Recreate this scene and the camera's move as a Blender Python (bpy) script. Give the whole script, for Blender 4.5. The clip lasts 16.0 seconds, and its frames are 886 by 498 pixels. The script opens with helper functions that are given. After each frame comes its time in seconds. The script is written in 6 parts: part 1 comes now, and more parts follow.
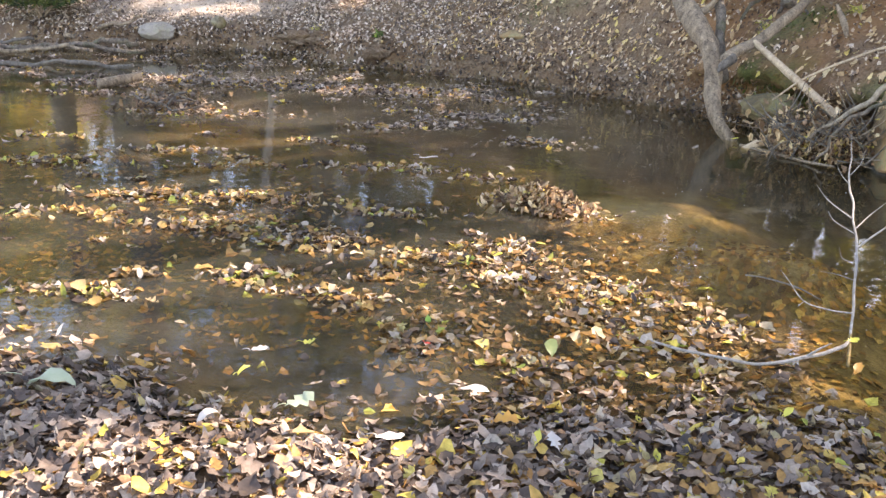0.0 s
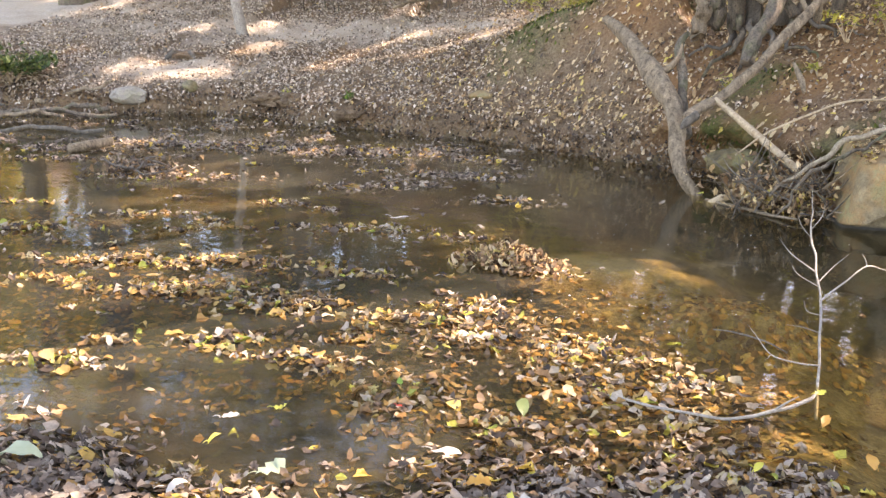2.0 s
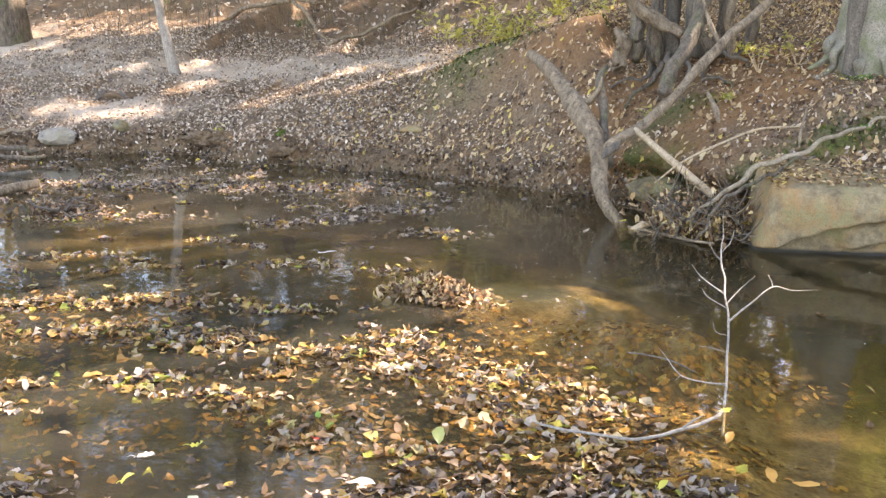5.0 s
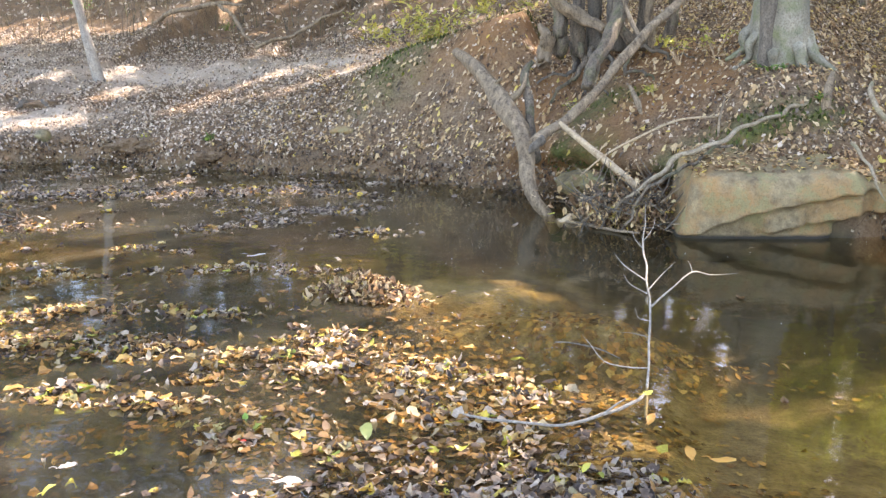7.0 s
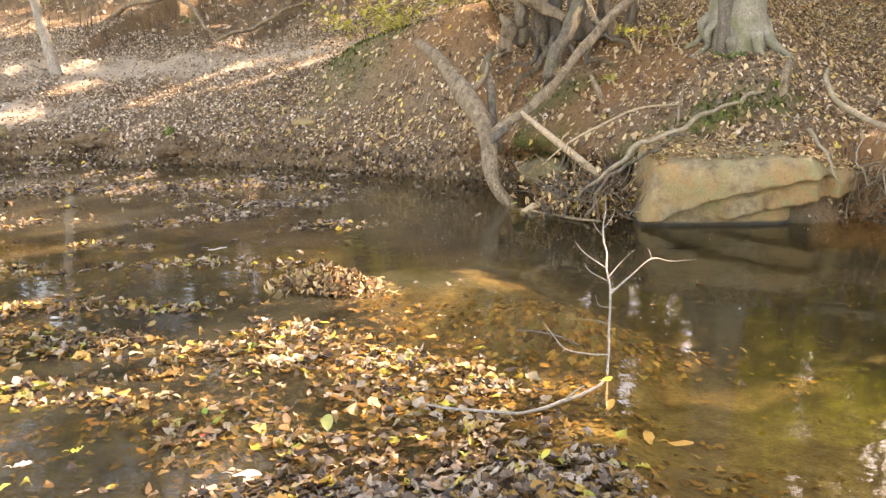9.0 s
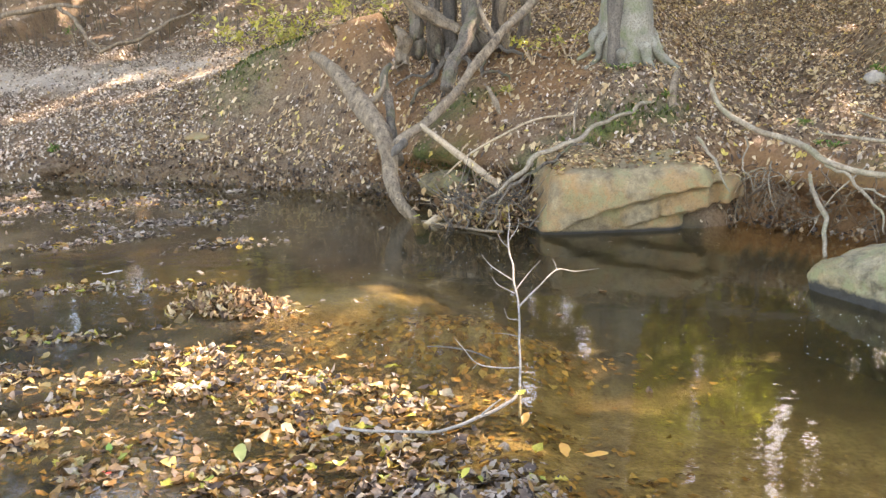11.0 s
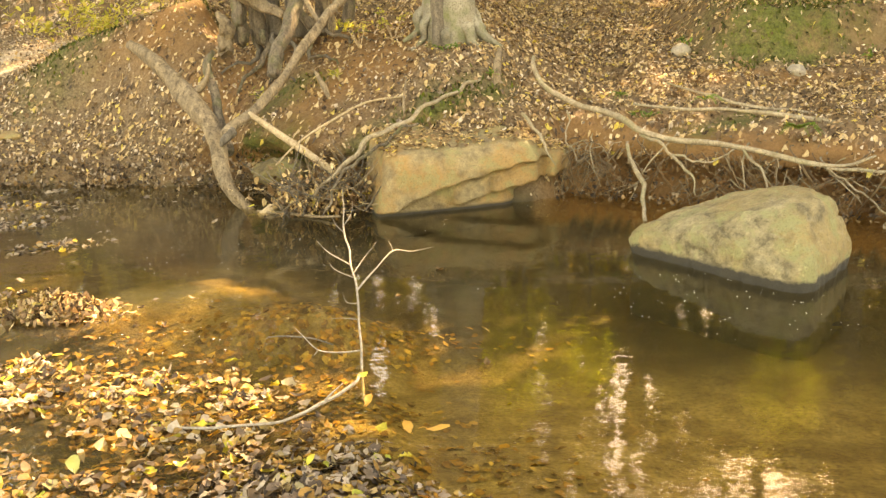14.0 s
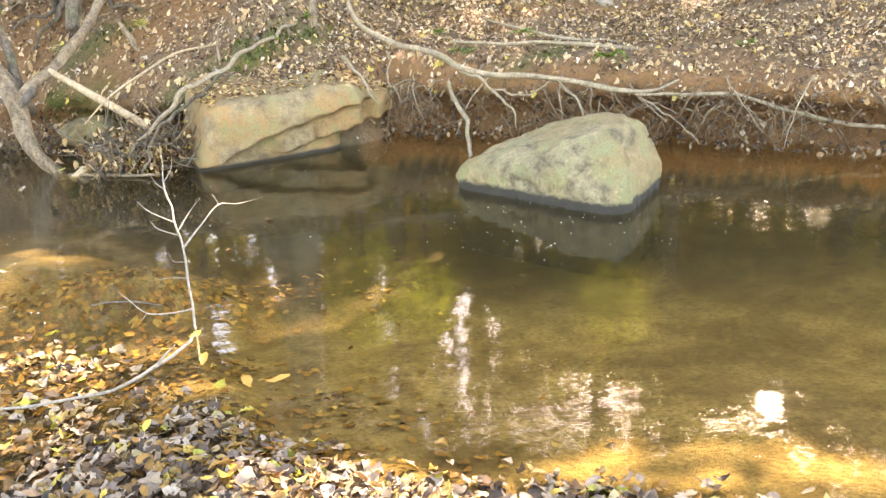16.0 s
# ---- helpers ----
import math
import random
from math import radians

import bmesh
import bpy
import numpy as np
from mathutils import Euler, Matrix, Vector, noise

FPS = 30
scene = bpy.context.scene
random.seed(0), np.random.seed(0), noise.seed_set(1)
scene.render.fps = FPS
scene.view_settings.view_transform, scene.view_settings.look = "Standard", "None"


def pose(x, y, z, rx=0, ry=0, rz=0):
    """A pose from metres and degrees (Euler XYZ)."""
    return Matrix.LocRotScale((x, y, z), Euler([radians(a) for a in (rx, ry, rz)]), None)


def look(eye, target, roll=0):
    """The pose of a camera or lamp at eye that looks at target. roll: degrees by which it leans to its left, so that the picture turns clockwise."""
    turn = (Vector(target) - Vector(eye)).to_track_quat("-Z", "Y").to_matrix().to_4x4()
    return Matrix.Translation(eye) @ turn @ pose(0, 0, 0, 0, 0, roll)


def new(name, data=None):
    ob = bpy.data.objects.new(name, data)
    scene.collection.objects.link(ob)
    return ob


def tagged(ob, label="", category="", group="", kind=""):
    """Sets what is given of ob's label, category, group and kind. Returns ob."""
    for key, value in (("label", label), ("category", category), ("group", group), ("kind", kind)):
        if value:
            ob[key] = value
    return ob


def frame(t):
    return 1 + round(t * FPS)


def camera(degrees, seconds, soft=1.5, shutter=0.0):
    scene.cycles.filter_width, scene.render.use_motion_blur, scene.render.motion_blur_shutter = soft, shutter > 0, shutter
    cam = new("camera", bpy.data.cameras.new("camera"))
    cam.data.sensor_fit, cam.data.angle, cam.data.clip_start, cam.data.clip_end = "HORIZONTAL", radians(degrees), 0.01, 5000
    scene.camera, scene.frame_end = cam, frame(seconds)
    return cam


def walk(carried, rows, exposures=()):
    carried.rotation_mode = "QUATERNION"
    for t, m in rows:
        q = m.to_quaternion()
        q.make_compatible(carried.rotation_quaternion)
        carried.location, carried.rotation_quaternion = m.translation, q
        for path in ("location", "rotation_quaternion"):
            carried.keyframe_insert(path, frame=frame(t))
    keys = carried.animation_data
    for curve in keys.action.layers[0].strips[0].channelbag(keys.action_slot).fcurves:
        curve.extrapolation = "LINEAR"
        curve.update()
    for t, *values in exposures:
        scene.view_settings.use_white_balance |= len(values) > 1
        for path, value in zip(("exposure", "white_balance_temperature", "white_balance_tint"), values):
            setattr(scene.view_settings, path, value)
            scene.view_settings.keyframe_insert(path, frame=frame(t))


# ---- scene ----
# Camera: hand-held on the leafy shore of a creek, turning slowly to the right.
cam = camera(52.46, 16.0, soft=1.35)


def view(x, y, z, yaw, pitch, roll):
    a, b = radians(yaw), radians(pitch)
    ahead = Vector((-math.sin(a) * math.cos(b), math.cos(a) * math.cos(b), math.sin(b)))
    return look((x, y, z), Vector((x, y, z)) + ahead, roll)


ROWS = [
    (0, -0.209, 0.024, 1.550, 23.01, -21.02, 1.26),
    (0.5, -0.200, 0.018, 1.558, 22.50, -19.96, 1.18),
    (1, -0.191, 0.012, 1.570, 22.29, -18.74, 0.92),
    (1.5, -0.184, 0.013, 1.579, 21.92, -17.97, 0.61),
    (2, -0.183, 0.014, 1.584, 21.39, -17.49, 0.68),
    (2.5, -0.186, 0.012, 1.585, 20.82, -17.46, 0.67),
    (3, -0.186, 0.009, 1.581, 19.90, -17.31, 0.75),
    (3.2, -0.180, 0.005, 1.583, 19.56, -17.19, 0.80),
    (5.3, -0.001, -0.005, 1.605, 17.55, -15.28, -0.26),
    (5.5, 0.014, -0.002, 1.602, 16.95, -15.39, -0.29),
    (6, 0.036, 0.004, 1.594, 15.46, -15.93, -0.54),
    (6.5, 0.045, -0.007, 1.590, 14.75, -15.74, -0.66),
    (7, 0.060, -0.013, 1.591, 14.21, -15.38, -1.09),
    (7.5, 0.082, -0.023, 1.592, 12.99, -15.23, -1.37),
    (8, 0.092, -0.019, 1.588, 12.45, -15.60, -1.78),
    (8.5, 0.099, -0.009, 1.581, 12.06, -16.26, -1.67),
    (8.7, 0.104, -0.006, 1.579, 12.38, -16.10, -1.48),
    (10.8, 0.037, 0.016, 1.623, 6.23, -15.70, -1.19),
    (11, 0.039, 0.019, 1.624, 5.30, -15.66, -1.33),
    (11.5, 0.047, 0.021, 1.629, 2.68, -15.47, -1.16),
    (12, 0.055, 0.011, 1.634, 1.15, -15.27, -1.14),
    (12.5, 0.066, -0.001, 1.633, -0.57, -16.06, -1.15),
    (13, 0.073, -0.005, 1.631, -1.69, -16.27, -1.56),
    (13.5, 0.087, -0.004, 1.629, -3.04, -16.86, -2.21),
    (14, 0.095, -0.004, 1.629, -4.83, -17.03, -2.36),
    (14.5, 0.101, -0.005, 1.626, -6.69, -17.48, -2.77),
    (15, 0.101, -0.014, 1.623, -8.51, -18.44, -2.82),
    (15.5, 0.109, -0.017, 1.621, -11.62, -19.54, -3.12),
    (16, 0.133, -0.007, 1.610, -15.45, -20.99, -3.62),
]
# The picture brightens and turns warmer as the sun's glitter comes near.
EXPOSURES = [
    (0, 2.98, 7500, 22), (1, 3.12, 8200, 22), (2, 3.15, 8300, 23), (2.5, 3.15, 7300, 22), (5.5, 3.18, 8000, 21), (6, 3.20, 8000, 21), (7, 3.22, 7400, 19), (8, 3.25, 8200, 21), (8.6, 3.28, 10600, 23), (11, 3.31, 8200, 20), (11.6, 3.36, 9900, 18),
    (12.5, 3.42, 18000, 18), (13, 3.42, 27000, 18), (14.2, 3.55, 27000, 18), (15.2, 3.60, 14800, 16), (16, 3.84, 9300, 18),
]
walk(cam, [(r[0], view(*r[1:])) for r in ROWS], EXPOSURES)

# ---- light: a low autumn sun ahead and to the right, above the trees of the far bank ----
SUN_AZ, SUN_EL = 37.5, 30.2
TO_SUN = Vector((math.sin(radians(SUN_AZ)) * math.cos(radians(SUN_EL)), math.cos(radians(SUN_AZ)) * math.cos(radians(SUN_EL)), math.sin(radians(SUN_EL))))
world = bpy.data.worlds.new("sky")
scene.world = world
world.use_nodes = True
wn = world.node_tree
sky = wn.nodes.new("ShaderNodeTexSky")
sky.sky_type, sky.sun_disc = "NISHITA", False
sky.sun_elevation, sky.sun_rotation = radians(SUN_EL), radians(SUN_AZ)
wn.links.new(sky.outputs[0], wn.nodes["Background"].inputs[0])
wn.nodes["Background"].inputs[1].default_value = 0.135
lamp = bpy.data.lights.new("sun", "SUN")
lamp.energy, lamp.angle, lamp.color = 3.5, radians(0.5), (1.0, 0.96, 0.90)
sun = new("sun", lamp)
sun.matrix_world = look(TO_SUN * 60, (0, 0, 0))


# ---- materials ----
class Mat:
    """A node material under construction."""

    def __init__(self, name):
        self.m = bpy.data.materials.new(name)
        self.m.use_nodes = True
        self.t = self.m.node_tree
        self.bsdf = self.t.nodes["Principled BSDF"]
        self.out = self.t.nodes["Material Output"]

    def n(self, kind, **values):
        node = self.t.nodes.new(kind)
        for key, v in values.items():
            node.inputs[key.replace("_", " ")].default_value = v
        return node

    def link(self, a, b):
        self.t.links.new(a, b)

    def coords(self):
        return self.n("ShaderNodeTexCoord").outputs["Object"]

    def noise(self, scale, detail=6, rough=0.6, vec=None):
        node = self.n("ShaderNodeTexNoise", Scale=scale, Detail=detail, Roughness=rough)
        self.link(vec or self.coords(), node.inputs["Vector"])
        return node.outputs[0]

    def ramp(self, fac, stops, constant=False):
        node = self.n("ShaderNodeValToRGB")
        e = node.color_ramp.elements
        while len(e) < len(stops):
            e.new(0.5)
        for el, (p, c) in zip(e, stops):
            el.position, el.color = p, (c if len(c) == 4 else (*c, 1)) if not isinstance(c, (int, float)) else (c, c, c, 1)
        if constant:
            node.color_ramp.interpolation = "CONSTANT"
        self.link(fac, node.inputs[0])
        return node.outputs[0]

    def mix(self, fac, a, b, blend="MIX"):
        node = self.t.nodes.new("ShaderNodeMix")
        node.data_type, node.blend_type = "RGBA", blend
        for v, i in ((fac, 0), (a, 6), (b, 7)):
            if isinstance(v, (int, float)):
                node.inputs[i].default_value = v
            elif isinstance(v, tuple):
                node.inputs[i].default_value = (*v, 1)
            else:
                self.link(v, node.inputs[i])
        return node.outputs[2]

    def attribute(self, name):
        node = self.t.nodes.new("ShaderNodeAttribute")
        node.attribute_name = name
        return node.outputs["Fac"]

    def bump(self, height, strength=0.5, distance=0.02, normal=None):
        node = self.n("ShaderNodeBump", Strength=strength, Distance=distance)
        self.link(height, node.inputs["Height"])
        if normal:
            self.link(normal, node.inputs["Normal"])
        return node.outputs[0]

    def done(self, color=None, rough=None, normal=None):
        for v, key in ((color, "Base Color"), (rough, "Roughness"), (normal, "Normal")):
            if v is None:
                continue
            if isinstance(v, (int, float)):
                self.bsdf.inputs[key].default_value = v
            elif isinstance(v, tuple):
                self.bsdf.inputs[key].default_value = (*v, 1)
            else:
                self.link(v, self.bsdf.inputs[key])
        return self.m


def make_ground():
    m = Mat("clay_soil")
    big, mid, fine = m.noise(0.7), m.noise(5), m.noise(45, 8, 0.7)
    clay = m.ramp(mid, [(0.3, (0.075, 0.042, 0.021)), (0.5, (0.175, 0.096, 0.045)), (0.7, (0.29, 0.168, 0.080))])
    litter = m.ramp(fine, [(0.32, (0.06, 0.043, 0.029)), (0.5, (0.21, 0.142, 0.085)), (0.7, (0.42, 0.305, 0.195))])
    c = m.mix(m.ramp(big, [(0.38, 0.15), (0.62, 0.75)]), clay, litter)
    red = m.mix(m.ramp(fine, [(0.3, 0.3), (0.7, 1.0)]), (0.15, 0.068, 0.024), (0.33, 0.165, 0.066))
    c = m.mix(m.attribute("red_clay"), c, red)
    sand_and_sun = m.mix(m.ramp(fine, [(0.35, 0.0), (0.7, 1.0)]), (0.40, 0.315, 0.235), (0.60, 0.50, 0.395))
    c = m.mix(m.attribute("sand_and_sun"), c, sand_and_sun)
    moss = m.mix(m.ramp(fine, [(0.35, 0.0), (0.65, 1.0)]), (0.050, 0.062, 0.014), (0.135, 0.15, 0.03))
    c = m.mix(m.mix(1.0, m.attribute("moss"), m.ramp(m.noise(4.5, 6, 0.7), [(0.38, 0.3), (0.55, 1.0)]), "MULTIPLY"), c, moss)
    bed = m.mix(m.ramp(mid, [(0.35, 0.0), (0.65, 1.0)]), (0.24, 0.168, 0.070), (0.44, 0.335, 0.155))
    bed = m.mix(m.ramp(m.noise(2.1, 5, 0.62), [(0.38, 0.7), (0.56, 0.0)]), bed, (0.125, 0.078, 0.030))
    bed = m.mix(m.ramp(fine, [(0.45, 0.0), (0.62, 0.6)]), bed, (0.10, 0.060, 0.028))
    c = m.mix(m.attribute("bed"), c, bed)
    # Dark silt, and the dimness of deep water put into the bed's colour.
    mud_and_shade = m.mix(m.ramp(fine, [(0.4, 0.0), (0.65, 1.0)]), (0.014, 0.012, 0.008), (0.050, 0.040, 0.024))
    c = m.mix(m.attribute("mud_and_shade"), c, mud_and_shade)
    c = m.mix(m.attribute("bar"), c, m.mix(m.ramp(mid, [(0.35, 0.0), (0.65, 1.0)]), (0.27, 0.225, 0.125), (0.40, 0.34, 0.20)))
    return m.done(c, 0.92, m.bump(fine, 0.9, 0.04, m.bump(mid, 0.8, 0.07)))


def make_water():
    m = Mat("creek_water")
    co = m.coords()
    stretch = m.n("ShaderNodeMapping", Scale=(1.0, 1.5, 1.0))
    m.link(co, stretch.inputs["Vector"])
    swell, ripple, fine = m.noise(2.4, 2, 0.5, stretch.outputs[0]), m.noise(9, 1.5, 0.5, stretch.outputs[0]), m.noise(30, 1.5, 0.5, stretch.outputs[0])
    normal = m.bump(fine, 0.028, 0.008, m.bump(ripple, 0.045, 0.02, m.bump(swell, 0.04, 0.05)))
    clear = m.n("ShaderNodeBsdfTransparent", Color=(0.90, 0.81, 0.60, 1))
    silt = m.n("ShaderNodeBsdfDiffuse", Color=(0.064, 0.062, 0.050, 1))
    murk = m.n("ShaderNodeMixShader")
    # The slack water over the shoal is silty; the pool downstream runs clearer.
    sep = m.t.nodes.new("ShaderNodeSeparateXYZ")
    m.link(co, sep.inputs[0])
    along = m.n("ShaderNodeMapRange", From_Min=-2.6, From_Max=-0.1, To_Min=0.46, To_Max=0.05)
    m.link(sep.outputs[0], along.inputs["Value"])
    upper = m.n("ShaderNodeMapRange", From_Min=4.9, From_Max=5.7, To_Min=0.0, To_Max=0.09)
    m.link(sep.outputs[1], upper.inputs["Value"])
    cloud, most = m.n("ShaderNodeMath"), m.n("ShaderNodeMath")
    cloud.operation, most.operation = "MULTIPLY", "MAXIMUM"
    fade, slack = m.n("ShaderNodeMapRange", From_Min=-0.6, From_Max=0.6, To_Min=1.0, To_Max=0.1), m.n("ShaderNodeMath")
    slack.operation = "MULTIPLY"
    m.link(sep.outputs[0], fade.inputs["Value"])
    m.link(upper.outputs[0], slack.inputs[0])
    m.link(fade.outputs[0], slack.inputs[1])
    m.link(slack.outputs[0], most.inputs[0])
    m.link(along.outputs[0], most.inputs[1])
    m.link(most.outputs[0], cloud.inputs[0])
    m.link(m.ramp(m.noise(0.9, 3), [(0.3, 0.55), (0.7, 1.0)]), cloud.inputs[1])
    m.link(cloud.outputs[0], murk.inputs[0])
    m.link(clear.outputs[0], murk.inputs[1])
    m.link(silt.outputs[0], murk.inputs[2])
    gloss = m.n("ShaderNodeBsdfGlossy", Color=(1, 1, 1, 1), Roughness=0.01)
    m.link(normal, gloss.inputs["Normal"])
    # Schlick's law, alike from above and below, so that the sun reaches the bed.
    facing = m.n("ShaderNodeLayerWeight", Blend=0.5)
    m.link(normal, facing.inputs["Normal"])
    steep, fres = m.n("ShaderNodeMath"), m.n("ShaderNodeMath")
    steep.operation, fres.operation = "POWER", "MULTIPLY_ADD"
    m.link(facing.outputs["Facing"], steep.inputs[0])
    steep.inputs[1].default_value = 5.0
    m.link(steep.outputs[0], fres.inputs[0])
    fres.inputs[1].default_value, fres.inputs[2].default_value = 0.98, 0.02
    top = m.n("ShaderNodeMixShader")
    m.link(fres.outputs[0], top.inputs[0])
    m.link(murk.outputs[0], top.inputs[1])
    m.link(gloss.outputs[0], top.inputs[2])
    m.link(top.outputs[0], m.out.inputs["Surface"])
    return m.m


def make_leaf(name, stops, rough=0.55, glow=0.35, wet=0.0):
    """Leaves: each takes one colour, mottled; thin enough to let light through."""
    m = Mat(name)
    geo = m.t.nodes.new("ShaderNodeNewGeometry")
    c = m.ramp(geo.outputs["Random Per Island"], stops)
    spots = m.ramp(m.noise(60, 4, 0.7), [(0.35, 0.72), (0.65, 1.12)])
    c = m.mix(1.0, c, spots, "MULTIPLY")
    m.done(c, rough, m.bump(m.noise(90, 3), 0.35, 0.004))
    m.bsdf.inputs["Coat Weight"].default_value = wet
    m.bsdf.inputs["Specular IOR Level"].default_value = 0.25
    thin = m.n("ShaderNodeBsdfTranslucent")
    m.link(c, thin.inputs["Color"])
    both = m.n("ShaderNodeMixShader")
    both.inputs[0].default_value = glow
    m.link(m.bsdf.outputs[0], both.inputs[1])
    m.link(thin.outputs[0], both.inputs[2])
    m.link(both.outputs[0], m.out.inputs["Surface"])
    return m.m


def make_bark(name, dark, light, scale=14, stretch=(1, 1, 0.18), moss=0.0, depth=0.02):
    m = Mat(name)
    mp = m.n("ShaderNodeMapping", Scale=stretch)
    m.link(m.coords(), mp.inputs["Vector"])
    g, patch = m.noise(scale, 8, 0.68, mp.outputs[0]), m.noise(3.5, 4)
    c = m.mix(m.ramp(g, [(0.32, 0.0), (0.68, 1.0)]), dark, light)
    c = m.mix(m.ramp(patch, [(0.45, 0.0), (0.62, 0.55)]), c, tuple(0.55 * v for v in light))
    c = m.mix(m.ramp(m.noise(70, 6, 0.75), [(0.36, 0.7), (0.52, 0.0)]), c, tuple(0.5 * v for v in dark))
    if moss:
        c = m.mix(m.ramp(m.noise(6, 5), [(0.5, 0.0), (0.64, moss)]), c, (0.10, 0.12, 0.035))
    return m.done(c, 0.88, m.bump(g, 0.9, depth))


def make_stone(name, dark, light, stain, moss=0.35, soak=0.09):
    m = Mat(name)
    big, mid, fine = m.noise(2.6, 6, 0.65), m.noise(11, 7, 0.7), m.noise(80, 6, 0.75)
    c = m.mix(m.ramp(mid, [(0.36, 0.0), (0.62, 1.0)]), dark, light)
    c = m.mix(m.ramp(big, [(0.44, 0.0), (0.58, 0.85)]), c, stain)
    c = m.mix(m.ramp(m.noise(5.1, 7, 0.72), [(0.50, 0.0), (0.60, moss)]), c, (0.19, 0.20, 0.095))
    c = m.mix(m.ramp(m.noise(17, 5, 0.7), [(0.58, 0.0), (0.68, 0.25)]), c, tuple(min(0.75, 1.7 * v) for v in light))
    c = m.mix(m.ramp(fine, [(0.34, 0.45), (0.5, 0.0)]), c, tuple(0.4 * v for v in dark))
    c = m.mix(m.ramp(fine, [(0.64, 0.0), (0.74, 0.35)]), c, (0.50, 0.47, 0.38))
    # A soaked band just above the water; stone below darkened for shade under water.
    geo, sep = m.t.nodes.new("ShaderNodeNewGeometry"), m.t.nodes.new("ShaderNodeSeparateXYZ")
    m.link(geo.outputs["Position"], sep.inputs[0])
    line = m.n("ShaderNodeMath")
    line.operation = "MULTIPLY_ADD"
    m.link(mid, line.inputs[0])
    line.inputs[1].default_value = -soak
    m.link(sep.outputs[2], line.inputs[2])
    wet_and_shade = m.ramp(line.outputs[0], [(0.0, 0.95), (0.02, 0.0)])
    c = m.mix(wet_and_shade, c, (0.022, 0.02, 0.016))
    return m.done(c, 0.85, m.bump(fine, 0.5, 0.008, m.bump(mid, 0.55, 0.03)))


def make_plain(name, a, b, scale=20, rough=0.6, glow=0.0):
    m = Mat(name)
    c = m.mix(m.noise(scale, 4), a, b)
    m.done(c, rough)
    if glow:
        thin = m.n("ShaderNodeBsdfTranslucent")
        m.link(c, thin.inputs["Color"])
        both = m.n("ShaderNodeMixShader")
        both.inputs[0].default_value = glow
        m.link(m.bsdf.outputs[0], both.inputs[1])
        m.link(thin.outputs[0], both.inputs[2])
        m.link(both.outputs[0], m.out.inputs["Surface"])
    return m.m


GROUND, WATER = make_ground(), make_water()
BROWNS = [(0.0, (0.06, 0.036, 0.022)), (0.22, (0.20, 0.115, 0.06)), (0.42, (0.38, 0.23, 0.125)), (0.58, (0.50, 0.32, 0.15)), (0.72, (0.62, 0.43, 0.23)), (0.90, (0.70, 0.52, 0.31)), (0.985, (0.66, 0.49, 0.12))]
LEAF_BANK = make_leaf("dry_leaves", BROWNS, 0.55, 0.3)
LEAF_SCRAP = make_leaf("leaf_scraps", [(0.0, (0.05, 0.03, 0.018)), (0.35, (0.17, 0.105, 0.06)), (0.62, (0.32, 0.205, 0.12)), (0.84, (0.50, 0.35, 0.22)), (0.95, (0.64, 0.49, 0.33))], 0.6, 0.25)
LEAF_HILL = make_leaf("weathered_leaves", [(0.0, (0.085, 0.062, 0.05)), (0.3, (0.24, 0.175, 0.125)), (0.6, (0.48, 0.365, 0.265)), (0.8, (0.66, 0.52, 0.39)), (0.95, (0.76, 0.63, 0.49))], 0.55, 0.25)
LEAF_SHORE = make_leaf("shore_leaves", [(0.0, (0.06, 0.045, 0.036)), (0.3, (0.17, 0.12, 0.088)), (0.55, (0.32, 0.24, 0.18)), (0.75, (0.43, 0.335, 0.25)), (0.86, (0.54, 0.43, 0.33)), (0.92, (0.42, 0.20, 0.07)), (0.98, (0.60, 0.44, 0.09))], 0.65, 0.25, 0.05)
LEAF_FLOAT = make_leaf("floating_leaves", [(0.0, (0.05, 0.038, 0.03)), (0.18, (0.12, 0.08, 0.054)), (0.34, (0.22, 0.12, 0.045)), (0.48, (0.36, 0.19, 0.055)), (0.60, (0.37, 0.24, 0.075)), (0.72, (0.38, 0.285, 0.165)), (0.87, (0.46, 0.37, 0.29)), (0.95, (0.48, 0.38, 0.06)), (0.99, (0.30, 0.32, 0.06))], 0.62, 0.2, 0.05)
LEAF_SUNK = make_leaf("sunken_leaves", [(0.0, (0.08, 0.045, 0.02)), (0.4, (0.20, 0.11, 0.038)), (0.75, (0.34, 0.185, 0.05)), (1.0, (0.42, 0.30, 0.11))], 0.7, 0.1)
LEAF_SODDEN = make_leaf("sodden_leaves", [(0.0, (0.04, 0.026, 0.018)), (0.4, (0.13, 0.085, 0.055)), (0.7, (0.28, 0.16, 0.07)), (0.88, (0.34, 0.25, 0.17)), (1.0, (0.44, 0.34, 0.25))], 0.5, 0.1, 0.1)
LEAF_CROWN = make_leaf("crown_leaves", [(0.0, (0.20, 0.22, 0.04)), (0.4, (0.38, 0.36, 0.06)), (0.7, (0.52, 0.42, 0.07)), (1.0, (0.55, 0.33, 0.08))], 0.5, 0.7)
LEAF_LIME = make_leaf("lime_leaves", [(0.0, (0.38, 0.46, 0.03)), (0.6, (0.66, 0.70, 0.06)), (1.0, (0.78, 0.72, 0.08))], 0.5, 0.8)
LEAF_GREEN = make_leaf("green_leaves", [(0.0, (0.06, 0.12, 0.025)), (0.6, (0.14, 0.24, 0.04)), (1.0, (0.28, 0.36, 0.06))], 0.45, 0.4)
LEAF_MOSS = make_leaf("moss_blades", [(0.0, (0.035, 0.042, 0.010)), (0.6, (0.078, 0.098, 0.018)), (1.0, (0.15, 0.17, 0.032))], 0.6, 0.25)
